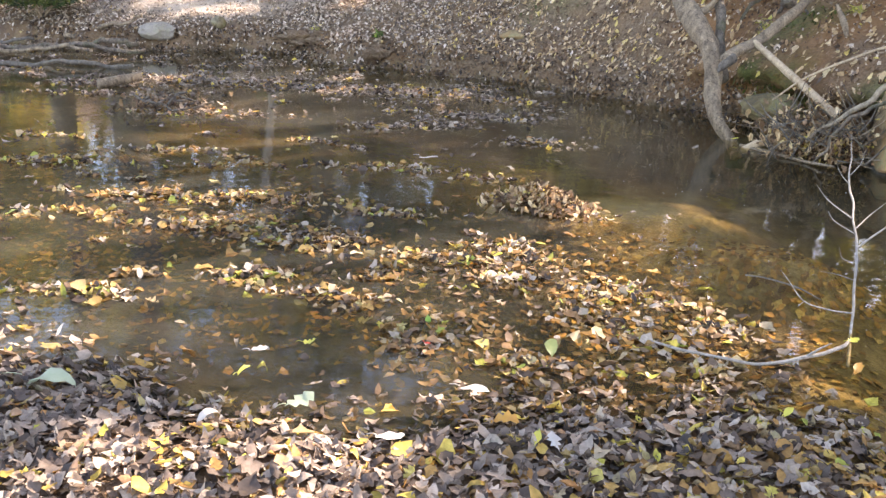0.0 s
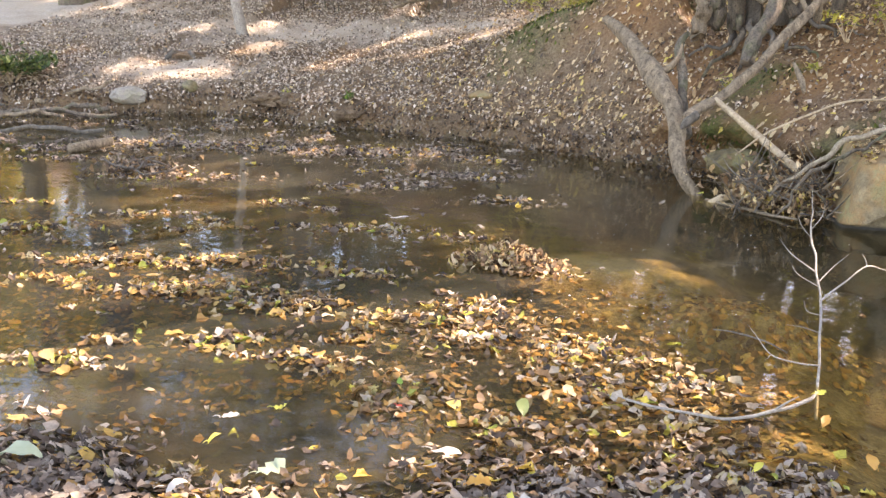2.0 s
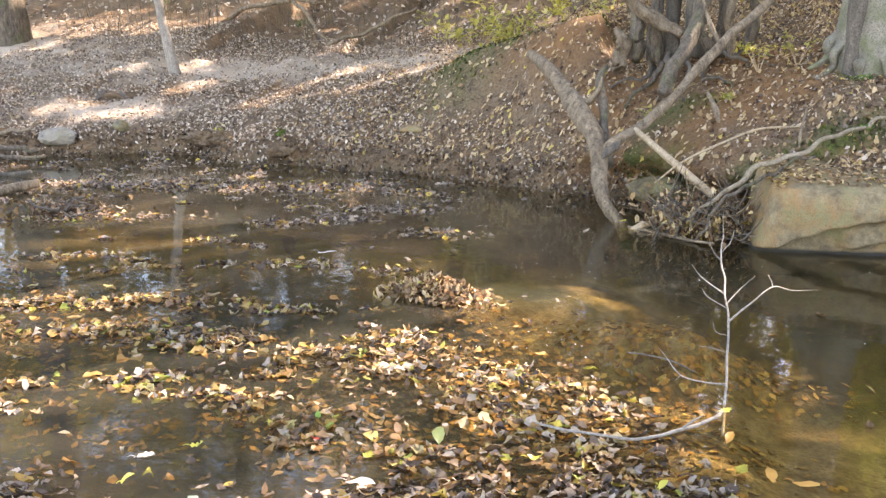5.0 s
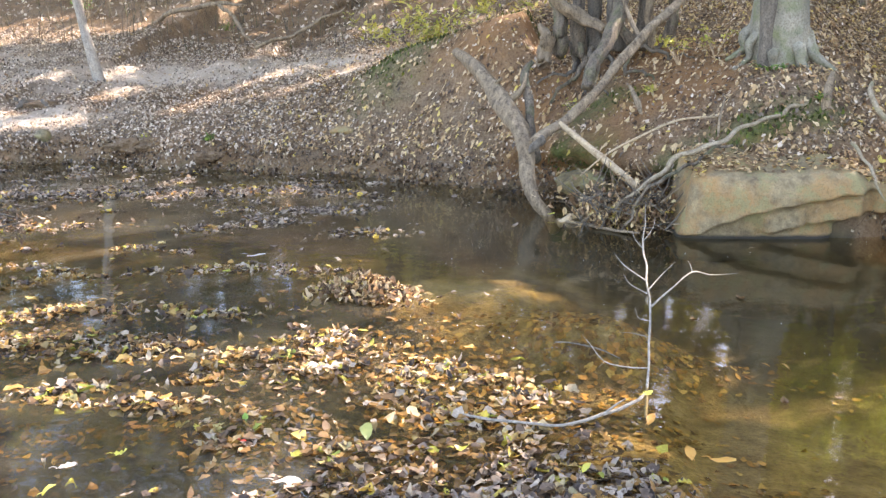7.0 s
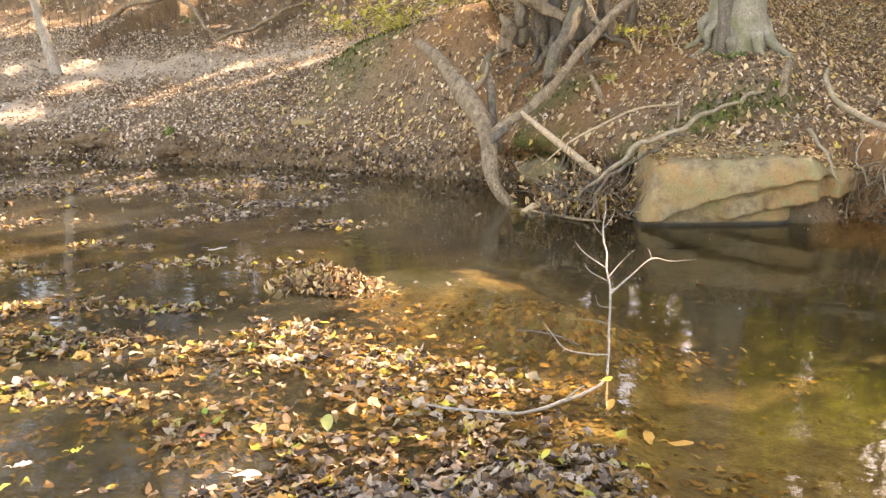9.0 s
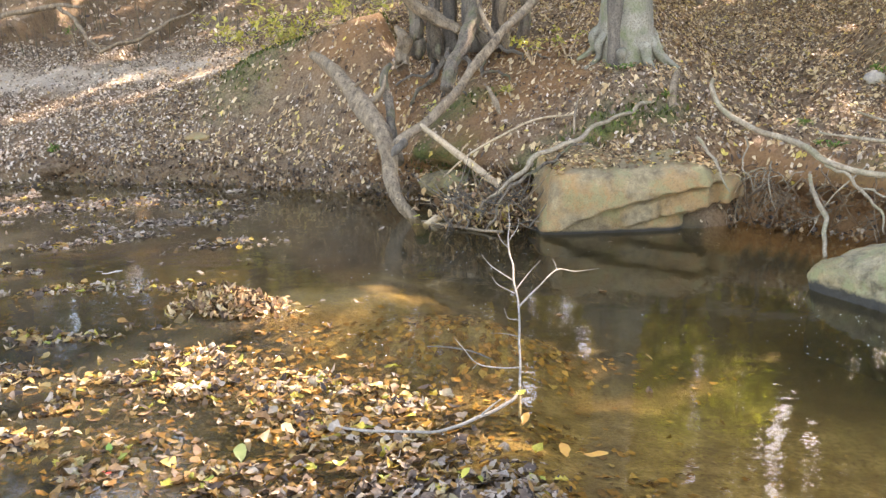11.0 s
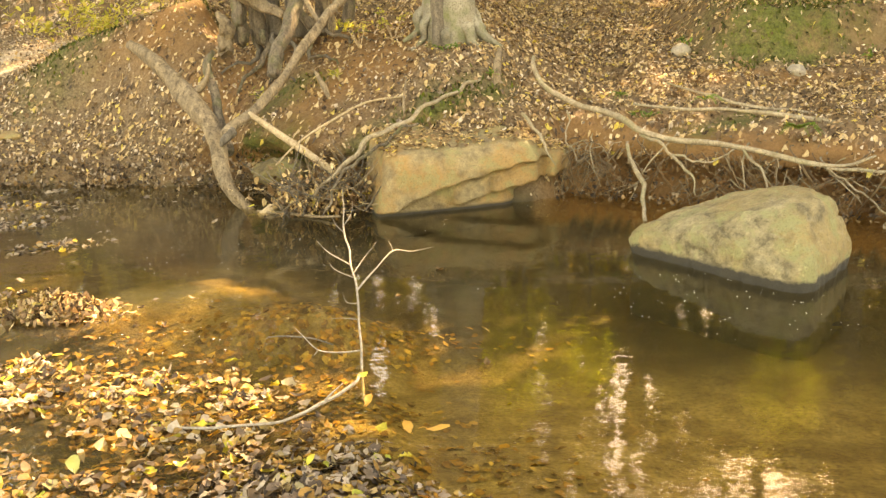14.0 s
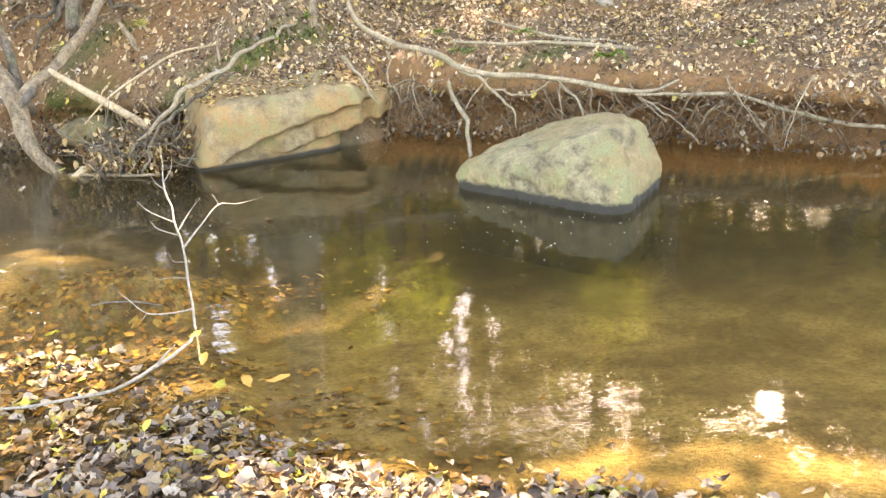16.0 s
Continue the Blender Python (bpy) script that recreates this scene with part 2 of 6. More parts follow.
LEAF_DARK = make_leaf("bush_leaves", [(0.0, (0.035, 0.06, 0.02)), (0.6, (0.09, 0.13, 0.035)), (1.0, (0.22, 0.25, 0.07))], 0.45, 0.3)
LEAF_YELLOW = make_leaf("yellow_leaves", [(0.0, (0.30, 0.33, 0.06)), (0.5, (0.58, 0.50, 0.10)), (1.0, (0.68, 0.58, 0.22))], 0.45, 0.45)
BARK_PALE = make_bark("weathered_wood", (0.06, 0.040, 0.024), (0.38, 0.275, 0.175), 22, (1, 1, 0.25), 0.0, 0.022)
BARK_GREY = make_bark("grey_bark", (0.036, 0.026, 0.018), (0.27, 0.205, 0.145), 24, (1, 1, 0.3), 0.45, 0.05)
BARK_TAN = make_bark("peeled_wood", (0.28, 0.19, 0.11), (0.52, 0.39, 0.25), 18, (1, 1, 0.25), 0.0, 0.008)
BARK_MUD = make_bark("muddy_root", (0.055, 0.032, 0.017), (0.22, 0.135, 0.07), 20, (1, 1, 0.4), 0.0, 0.01)
BARK_TRUNK = make_bark("mossy_bark", (0.10, 0.085, 0.06), (0.34, 0.30, 0.225), 6, (1, 1, 0.35), 0.55, 0.02)
BARK_ROOT = make_bark("root_bark", (0.17, 0.12, 0.075), (0.40, 0.32, 0.22), 20, (1, 1, 0.4), 0.3, 0.012)
BARK_DARK = make_bark("dark_bark", (0.05, 0.04, 0.03), (0.20, 0.16, 0.12), 18, (1, 1, 0.3), 0.0, 0.015)
BARK_TWIG = make_bark("bleached_twig", (0.19, 0.155, 0.12), (0.42, 0.36, 0.295), 30, (1, 1, 0.3), 0.0, 0.003)
STONE_SLAB = make_stone("sandstone", (0.13, 0.09, 0.048), (0.29, 0.215, 0.115), (0.31, 0.165, 0.06), 0.6, 0.03)
STONE_BOULDER = make_stone("lichened_rock", (0.10, 0.08, 0.045), (0.30, 0.24, 0.14), (0.24, 0.165, 0.07), 0.7)
STONE_MOSSY = make_stone("mossy_rock", (0.06, 0.045, 0.024), (0.18, 0.135, 0.065), (0.20, 0.14, 0.05), 0.5)
STONE_GREY = make_stone("grey_rock", (0.20, 0.17, 0.135), (0.38, 0.33, 0.27), (0.30, 0.24, 0.18), 0.3)


# ---- the lie of the land ----
def smooth(a, b, v):
    v = np.clip((v - a) / (b - a), 0, 1)
    return v * v * (3 - 2 * v)


def fbm(x, y, scale, seed=0.0, octaves=4):
    """Cheap fractal noise from sums of turned sines, about -1 to 1."""
    out, amp, total = np.zeros(np.shape(x)), 1.0, 0.0
    for k in range(octaves):
        f, a = scale * 1.93**k, 1.1 + 2.4 * k + seed
        u, v = x * math.cos(a) + y * math.sin(a), -x * math.sin(a) + y * math.cos(a)
        out += amp * (np.sin(f * u + 1.7 * np.sin(f * 0.61 * v + seed) + a) * np.cos(f * 0.83 * v + 1.3 * np.sin(f * 0.47 * u) - a))
        total, amp = total + amp * 0.7, amp * 0.55
    return out / total


FAR_X = [-40, -14, -9, -7.6, -7.0, -6.2, -5.6, -4.9, -4, -3.1, -2.5, -1.9, -1.1, -0.6, 0.0, 0.6, 1.2, 1.6, 2.0, 2.5, 3.2, 3.7, 4.1, 5.0, 7.0, 12, 40]
FAR_Y = [6.0, 7.6, 7.55, 7.45, 7.85, 8.25, 8.4, 8.0, 8.08, 8.03, 7.9, 7.7, 7.42, 7.1, 6.72, 6.38, 6.36, 6.45, 6.2, 5.8, 5.3, 4.85, 4.4, 3.5, 2.0, -2, -24]
NEAR_X = [-40, -14, -6, -3, -2, -1.3, -0.86, -0.3, 0.05, 0.3, 0.6, 1.3, 1.8, 3, 6, 40]
NEAR_Y = [-6, 2.4, 2.4, 2.05, 2.0, 2.15, 2.5, 2.8, 2.75, 2.45, 2.3, 1.85, 1.65, 1.0, -1.2, -27]
# The far bank's height at distances from the water, at five places along it.
BANK_D = [0, 0.08, 0.3, 0.7, 1.2, 1.8, 2.6, 3.6, 6, 12, 40, 400]
BANK_X = [-5, -2.75, -1.75, 1.0, 2.4, 5.0]
BANK_Z = [
    [0, 0.16, 0.26, 0.36, 0.48, 0.60, 0.72, 0.84, 1.35, 3.4, 14, 50],
    [0, 0.12, 0.24, 0.40, 0.56, 0.72, 0.90, 1.02, 1.45, 3.4, 14, 50],
    [0, 0.10, 0.26, 0.58, 0.95, 1.22, 1.40, 1.52, 1.85, 3.6, 14, 50],
    [0, 0.30, 0.52, 0.72, 0.98, 1.18, 1.32, 1.48, 1.90, 3.6, 14, 50],
    [0, 0.25, 0.46, 0.56, 0.68, 0.80, 0.95, 1.10, 1.55, 3.4, 14, 50],
    [0, 0.20, 0.34, 0.44, 0.55, 0.66, 0.80, 0.96, 1.45, 3.4, 14, 50],
]


def far_side(x, y):
    """Distance beyond the far waterline (negative: on the water's side)."""
    e = 0.05
    slope = (np.interp(x + e, FAR_X, FAR_Y) - np.interp(x - e, FAR_X, FAR_Y)) / (2 * e)
    return (y - np.interp(x, FAR_X, FAR_Y) - 0.09 * fbm(x, y, 4.0, 2.0)) / np.sqrt(1 + slope**2)


def near_side(x, y):
    """Distance this side of the near waterline (negative: on the water's side)."""
    return (np.interp(x, NEAR_X, NEAR_Y) - y + 0.06 * fbm(x, y, 4.0, 5.0)) * 0.9


def ground_height(x, y):
    x, y = np.asarray(x, float), np.asarray(y, float)
    d, n = far_side(x, y), near_side(x, y)
    rows = np.stack([np.interp(d, BANK_D, z) for z in BANK_Z])
    at = np.clip(np.interp(x, BANK_X, range(len(BANK_X))), 0, len(BANK_X) - 1)
    lo = np.minimum(at.astype(int), len(BANK_X) - 2)
    w = smooth(0, 1, at - lo)
    bank = np.take_along_axis(rows, lo[None], 0)[0] * (1 - w) + np.take_along_axis(rows, lo[None] + 1, 0)[0] * w
    rough = smooth(0.05, 1.2, d)
    bank = bank + rough * (0.05 * fbm(x, y, 2.2) + 0.025 * fbm(x, y, 7.0, 3.0)) + 0.012 * fbm(x, y, 22.0, 1.0)
    # A mossy ridge beside the path, and a mossy mound on the slope downstream.
    ridge = np.interp(x, [-3.55, -3.23, -3.05, -2.75, -2.35, -1.88, -1.4, -0.6], [0, 0.77, 0.92, 1.08, 1.22, 1.36, 1.48, 0]) + 0.03 * fbm(x, y, 5.0, 8.0)
    bank = bank + np.maximum(0, ridge - bank) * smooth(8.55, 9.3, y) * smooth(10.4, 9.5, y)
    bank = bank + 0.40 * smooth(7.6, 7.85, y + 0.1 * fbm(x, y, 3.0, 2.0)) * smooth(3.1, 3.45, x) * smooth(10.5, 8.8, y) * smooth(7.0, 5.6, x)
    near = np.interp(n, [0, 0.3, 1, 3, 10, 400], [0, 0.02, 0.05, 0.18, 1.0, 12]) + 0.012 * fbm(x, y, 6.0, 4.0)
    depth = np.minimum(np.maximum(-d, 0) * 0.9, np.maximum(-n, 0) * 0.22)
    pool = 0.10 + 0.26 * smooth(-1.6, 0.2, x - 0.25 * (y - 4)) + 0.16 * smooth(5.2, 6.8, y)
    bed = -np.minimum(depth, pool) - 0.02 + 0.02 * fbm(x, y, 3.0, 6.0)
    # Shallow bars.
    for bx, by, rx, ry in ((-1.13, 4.98, 0.6, 0.34), (-0.42, 4.55, 0.65, 0.3), (-3.9, 7.85, 0.6, 0.16)):
        bed = bed + np.maximum(0, -0.065 - bed) * np.minimum(1, 1.2 * np.exp(-(((x - bx) / rx) ** 2) - ((y - by) / ry) ** 2))
    return np.where(d > 0, bank, np.where(n > 0, near, bed))


def stretch_axis(lo, hi, step, far, growth=1.22):
    mid = list(np.arange(lo, hi + step / 2, step))
    out, s = [], step
    p = hi
    while p < far:
        s *= growth
        p += s
        out.append(p)
    back, s, p = [], step, lo
    while p > -far:
        s *= growth
        p -= s
        back.append(p)
    return np.array(back[::-1] + mid + out)


def mesh_from(name, verts, faces, material, smooth_shading=True):
    """A mesh from arrays: verts (n, 3) and faces (m, k) that all have k corners."""
    me = bpy.data.meshes.new(name)
    verts, faces = np.asarray(verts, np.float32), np.asarray(faces, np.int32)
    me.vertices.add(len(verts))
    me.vertices.foreach_set("co", verts.ravel())
    k = faces.shape[1]
    me.loops.add(faces.size)
    me.loops.foreach_set("vertex_index", faces.ravel())
    me.polygons.add(len(faces))
    me.polygons.foreach_set("loop_start", np.arange(0, faces.size, k, dtype=np.int32))
    me.polygons.foreach_set("use_smooth", np.full(len(faces), smooth_shading))
    me.materials.append(material)
    me.update(calc_edges=True)
    me.validate()
    return me


def grid_faces(nx, ny):
    a = np.arange(nx * ny).reshape(ny, nx)
    return np.stack([a[:-1, :-1], a[:-1, 1:], a[1:, 1:], a[1:, :-1]], -1).reshape(-1, 4)


gx, gy = stretch_axis(-10, 6, 0.055, 420), stretch_axis(0.5, 14, 0.055, 420)
XX, YY = np.meshgrid(gx, gy)
ZZ = ground_height(XX, YY)
# Where the water undercuts the bank, the lip hangs over a hollow.
def undercut(x, y, z):
    """How far the bank's surface leans out over the water (or back from it) at a place: the shift in x and y."""
    d = far_side(x, y)
    hollow = (smooth(1.5, 2.0, x) * smooth(6.0, 4.8, x) + 1.15 * smooth(-1.5, -1.0, x) * smooth(0.4, 0.1, x)) * smooth(0.9, 0.35, d) * (d > -0.12)
    slope = (np.interp(x + 0.05, FAR_X, FAR_Y) - np.interp(x - 0.05, FAR_X, FAR_Y)) / 0.1
    push = hollow * (0.17 * smooth(0.22, 0.42, z) - 0.42 * smooth(0.32, 0.14, z) * smooth(-0.05, 0.02, z) + 0.05 * fbm(x, y + 2 * z, 9.0, 3.0))
    n = np.sqrt(1 + slope**2)
    return x + slope / n * push, y - push / n


XU, YU = undercut(XX, YY, ZZ)
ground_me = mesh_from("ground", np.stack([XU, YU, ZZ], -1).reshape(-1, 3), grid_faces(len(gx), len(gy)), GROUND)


def blob(x, y, cx, cy, rx, ry, turn=0.0):
    c, s = math.cos(radians(turn)), math.sin(radians(turn))
    u, v = (x - cx) * c + (y - cy) * s, -(x - cx) * s + (y - cy) * c
    return np.clip(1.3 - np.sqrt((u / rx) ** 2 + (v / ry) ** 2) + 0.35 * fbm(x, y, 6.0, 7.0), 0, 1)


def patches(rows, x, y):
    return np.max([blob(x, y, *r) for r in rows], 0)


MOSS = [(-2.85, 9.15, 0.42, 0.35, 20), (-2.4, 9.3, 0.6, 0.2, 10), (-1.8, 9.42, 0.7, 0.14, 0), (4.3, 8.05, 1.0, 0.18, 0), (0.75, 7.0, 0.6, 0.22, 15), (-0.55, 7.35, 0.3, 0.25, 0), (0.25, 6.85, 0.35, 0.2, 20), (-0.75, 7.55, 0.25, 0.2, 0), (4.1, 8.3, 0.8, 0.5, 0), (3.8, 7.72, 0.75, 0.26, 0), (2.7, 6.3, 0.4, 0.15, 0), (-0.5, 7.9, 0.3, 0.2, 0), (5.2, 8.3, 0.5, 0.3, 0)]
CLAY = [(-1.5, 9.15, 0.7, 0.5, 0), (-0.1, 7.75, 0.5, 0.3, 0), (0.35, 7.75, 0.35, 0.4, 0), (0.1, 7.9, 0.6, 0.6, 0), (-0.4, 7.3, 0.6, 0.5, 0), (1.9, 6.5, 0.5, 0.45, -40), (2.7, 6.0, 0.9, 0.35, -40), (3.9, 5.0, 0.8, 0.5, -45), (3.4, 7.2, 0.9, 0.25, -10), (0.0, 8.6, 0.8, 0.4, 0), (-1.0, 7.6, 0.5, 0.3, -30), (-1.0, 8.3, 0.5, 0.5, 0)]
LIP = [(1.85, 6.6, 0.45, 0.35, -40), (2.35, 6.25, 0.6, 0.25, -35), (2.95, 5.85, 0.5, 0.2, -40), (3.6, 5.3, 0.7, 0.2, -45), (-1.5, 9.2, 0.25, 0.18, 0), (-0.35, 7.45, 0.35, 0.2, -20), (0.6, 6.85, 0.5, 0.14, 15)]
# Sandy path, with pale streaks painted where sun strips cross it.
SAND_AND_SUN = [(-6.5, 10.9, 3.2, 0.9, 18), (-4.2, 11.3, 1.6, 0.7, 10), (-7.0, 8.75, 1.1, 0.5, 25), (-4.75, 10.57, 0.5, 0.13, 18), (-3.83, 10.37, 0.6, 0.14, 42), (-12, 11, 4, 1.6, 0)]
# Dark silt on the shoal, cut away where sun patches light the bed.
MUD_AND_SHADE = np.clip(smooth(0.3, -0.5, XX - 0.15 * (YY - 4)) * (1 - 0.5 * smooth(4.2, 5.0, YY)) - patches([(-1.13, 4.88, 0.6, 0.32, 10), (-0.42, 4.45, 0.75, 0.34, 0), (0.0, 2.9, 0.3, 0.2, 0), (-3.9, 7.85, 0.6, 0.15, 5)], XX, YY), 0, 1)
# Shade of the deep pool and under the bank, painted into the bed.
MUD_AND_SHADE = np.maximum(MUD_AND_SHADE, 0.85 * smooth(3.5, 5.0, YY + 0.35 * np.maximum(XX - 0.9, 0)) * smooth(-0.1, 0.8, XX + 0.5 * (YY - 4)))
MUD_AND_SHADE = np.maximum(MUD_AND_SHADE, 0.92 * smooth(5.3, 6.2, YY) * smooth(-2.4, -1.3, XX))
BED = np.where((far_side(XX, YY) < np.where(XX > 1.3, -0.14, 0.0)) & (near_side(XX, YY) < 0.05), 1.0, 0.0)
FACE = 0.9 * smooth(0.55, 0.4, far_side(XX, YY)) * (far_side(XX, YY) > -0.16) * smooth(1.3, 1.6, XX)
for attr, values in (("moss", patches(MOSS, XX, YY)), ("red_clay", np.maximum(FACE, patches(CLAY + LIP, XX, YY))), ("sand_and_sun", patches(SAND_AND_SUN, XX, YY)), ("bed", BED), ("mud_and_shade", BED * MUD_AND_SHADE), ("bar", BED * np.clip(0.9 * blob(XX, YY, -1.13, 4.96, 0.42, 0.20, 8), 0, 1))):
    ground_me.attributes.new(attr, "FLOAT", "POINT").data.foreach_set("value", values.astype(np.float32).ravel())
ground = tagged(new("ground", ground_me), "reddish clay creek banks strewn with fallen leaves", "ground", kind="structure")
wx, wy = np.array([-60, -20, -9, 6, 20, 60.0]), np.array([-30, 0, 3, 6, 9.5])
WXX, WYY = np.meshgrid(wx, wy)
water = tagged(new("water", mesh_from("water", np.stack([WXX, WYY, 0 * WXX], -1).reshape(-1, 3), grid_faces(len(wx), len(wy)), WATER)), "shallow slow brown creek water with gentle ripples", "water", kind="structure")


# ---- builders ----
def part(name, me, parent, label=""):
    ob = new(name, me)
    ob.parent = parent
    if label:
        ob["label"] = label
    return ob


def thing(name, x, y, z, label, category, group=""):
    ob = new(name)
    ob.empty_display_size = 0.1
    ob.location = (x, y, z)
    return tagged(ob, label, category, group)


def curve_through(points, per=6):
    """Points along a smooth line through the given ones (Catmull-Rom)."""
    p = np.asarray(points, float)
    p = np.vstack([2 * p[0] - p[1], p, 2 * p[-1] - p[-2]])
    out = []
    for i in range(1, len(p) - 2):
        for t in np.linspace(0, 1, per, endpoint=False):
            a, b, c, d = p[i - 1 : i + 3]
            out.append(0.5 * (2 * b + (c - a) * t + (2 * a - 5 * b + 4 * c - d) * t**2 + (3 * b - a - 3 * c + d) * t**3))
    return np.array(out + [p[-2]])


def tube_arrays(points, radii, sides=10, per=6, knots=0.12, wander=0.0, seed=0, flute=0.0, gnarl=0.0):
    """Vertices and quads of a tapered, slightly knotty tube with closed, rounded ends."""
    rng = np.random.default_rng(seed)
    line = curve_through(points, per)
    r = np.interp(np.linspace(0, 1, len(line)), np.linspace(0, 1, len(radii)), radii)
    n = len(line)
    along = np.cumsum(np.r_[0, np.linalg.norm(np.diff(line, axis=0), axis=1)])
    if wander:
        ph = rng.uniform(0, 6.28, (3, 3))
        for k in range(3):
            for j, f in enumerate((5.0, 11.0, 23.0)):
                line[:, k] += wander / (j + 1) * np.sin(along * f / max(0.3, along[-1]) * 2 + ph[k, j])
    tan = np.gradient(line, axis=0)
    tan /= np.linalg.norm(tan, axis=1, keepdims=True) + 1e-9
    side = np.cross(tan[0], (0.3, 0.2, 1.0))
    side /= np.linalg.norm(side)
    ang = np.linspace(0, 2 * np.pi, sides, endpoint=False)
    bumps = rng.uniform(0, 6.28, 4)
    rings = []
    for i in range(n):
        side = side - tan[i] * (side @ tan[i])
        side /= np.linalg.norm(side) + 1e-9
        up = np.cross(tan[i], side)
        a = along[i] / max(0.05, np.mean(radii))
        rr = r[i] * (1 + knots * (0.6 * np.sin(2 * ang + a * 0.22 + bumps[0]) + 0.5 * np.sin(3 * ang - a * 0.37 + bumps[1]) + 0.5 * np.sin(a * 0.5 + bumps[2])))
        if gnarl:
            rr = rr * (1 + gnarl * (np.sin(5 * ang + 0.9 * a + bumps[3]) * np.sin(1.3 * a + 2 * ang + bumps[0]) + 0.6 * np.sin(9 * ang - 1.7 * a) * np.sin(2.3 * a + bumps[1])))
        if flute:
            rr = rr * (1 + flute * (1.4 - i / n) * (np.abs(np.cos(2.5 * ang + 0.4)) ** 0.6 - 0.7))
        rings.append(line[i] + np.cos(ang)[:, None] * rr[:, None] * side + np.sin(ang)[:, None] * rr[:, None] * up)
    first = line[0] + (rings[0] - line[0]) * 0.35 - tan[0] * r[0] * 0.25
    last = line[-1] + (rings[-1] - line[-1]) * 0.35 + tan[-1] * r[-1] * 0.25
    rings = [line[0] + (first - line[0]) * 0.02 - tan[0] * r[0] * 0.1, first] + rings + [last, line[-1] + (last - line[-1]) * 0.02 + tan[-1] * r[-1] * 0.1]
    v = np.array(rings)
    a = np.arange(len(v) * sides).reshape(len(v), sides)
    b = np.roll(a, -1, 1)
    return v.reshape(-1, 3), np.stack([a[:-1], b[:-1], b[1:], a[1:]], -1).reshape(-1, 4)


def joined(pieces, name, material):
    verts, faces, k = [], [], 0
    for v, f in pieces:
        verts.append(v)
        faces.append(f + k)
        k += len(v)
    return mesh_from(name, np.vstack(verts), np.vstack(faces), material)


def tube(name, points, radii, material, parent, label="", base=None, **kw):
    v, f = tube_arrays(points, radii, **kw)
    o = parent.location if base is None else base
    return part(name, mesh_from(name, v - np.array(o), f, material), parent, label)


def stick(name, points, radii, material, label, category="branch", group="", **kw):
    """A branch or root that is one thing of one piece."""
    v, f = tube_arrays(points, radii, **kw)
    o = np.array(points[0], float)
    ob = new(name, mesh_from(name, v - o, f, material))
    ob.location = o
    return tagged(ob, label, category, group)


LEAF_ROWS = {
    "oval": ([-0.5, -0.3, -0.05, 0.2, 0.38, 0.5], [0.02, 0.15, 0.215, 0.18, 0.10, 0.015]),
    "narrow": ([-0.5, -0.2, 0.15, 0.5], [0.02, 0.17, 0.16, 0.015]),
    "lobed": ([-0.5, -0.38, -0.28, -0.08, 0.04, 0.22, 0.32, 0.5], [0.02, 0.05, 0.24, 0.13, 0.36, 0.16, 0.25, 0.03]),
    "flake": ([-0.5, 0.05, 0.5], [0.07, 0.33, 0.05]),
    "torn": ([-0.5, -0.2, 0.1, 0.42], [0.12, 0.38, 0.22, 0.10]),
    "plain": ([-0.5, 0.0, 0.5], [0.06, 0.32, 0.05]),
}


def leaf_arrays(kind, pos, size, yaw, tilt, rng, curl=1.0, lift=None):
    """Many leaves of one outline, each with its own size, fold, bend and pose."""
    us, ws = LEAF_ROWS[kind]
    c = 2 if kind == "flake" else 3
    n, k = len(pos), len(us)
    u = np.repeat(us, c)
    s = np.tile([-1.0, 1.0] if c == 2 else [-1.0, 0.0, 1.0], k)
    v = s * np.repeat(ws, c)
    fold, bend = rng.normal(0.15, 0.35, (n, 1)) * curl, rng.normal(0.1, 0.45, (n, 1)) * curl
    twist, wave = rng.normal(0, 0.6, (n, 1)) * curl, rng.normal(0, 0.05, (n, c * k)) * curl
    aspect = rng.uniform(0.75, 1.25, (n, 1))
    x = size[:, None] * u[None] * (1 - 0.25 * np.abs(bend))
    y = size[:, None] * v[None] * aspect
    z = size[:, None] * (fold * np.abs(v) + bend * (u**2 * 1.6 - 0.1) + twist * u * v + wave)
    cs, sn = np.cos(yaw)[:, None], np.sin(yaw)[:, None]
    ct, st = np.cos(tilt)[:, None], np.sin(tilt)[:, None]
    x, z = x * ct - z * st, x * st + z * ct
    x, y = x * cs - y * sn, x * sn + y * cs
    out = np.stack([x, y, z], -1) + pos[:, None]
    if lift is not None:
        out[..., 2] += (out[..., 0] - pos[:, None, 0]) * lift[:, None, 0] + (out[..., 1] - pos[:, None, 1]) * lift[:, None, 1]
    a = np.arange(c * k).reshape(k, c)
    quads = np.stack([a[:-1, :-1], a[:-1, 1:], a[1:, 1:], a[1:, :-1]], -1).reshape(-1, 4)
    faces = quads[None] + (np.arange(n) * c * k)[:, None, None]
    return out.reshape(-1, 3), faces.reshape(-1, 4)


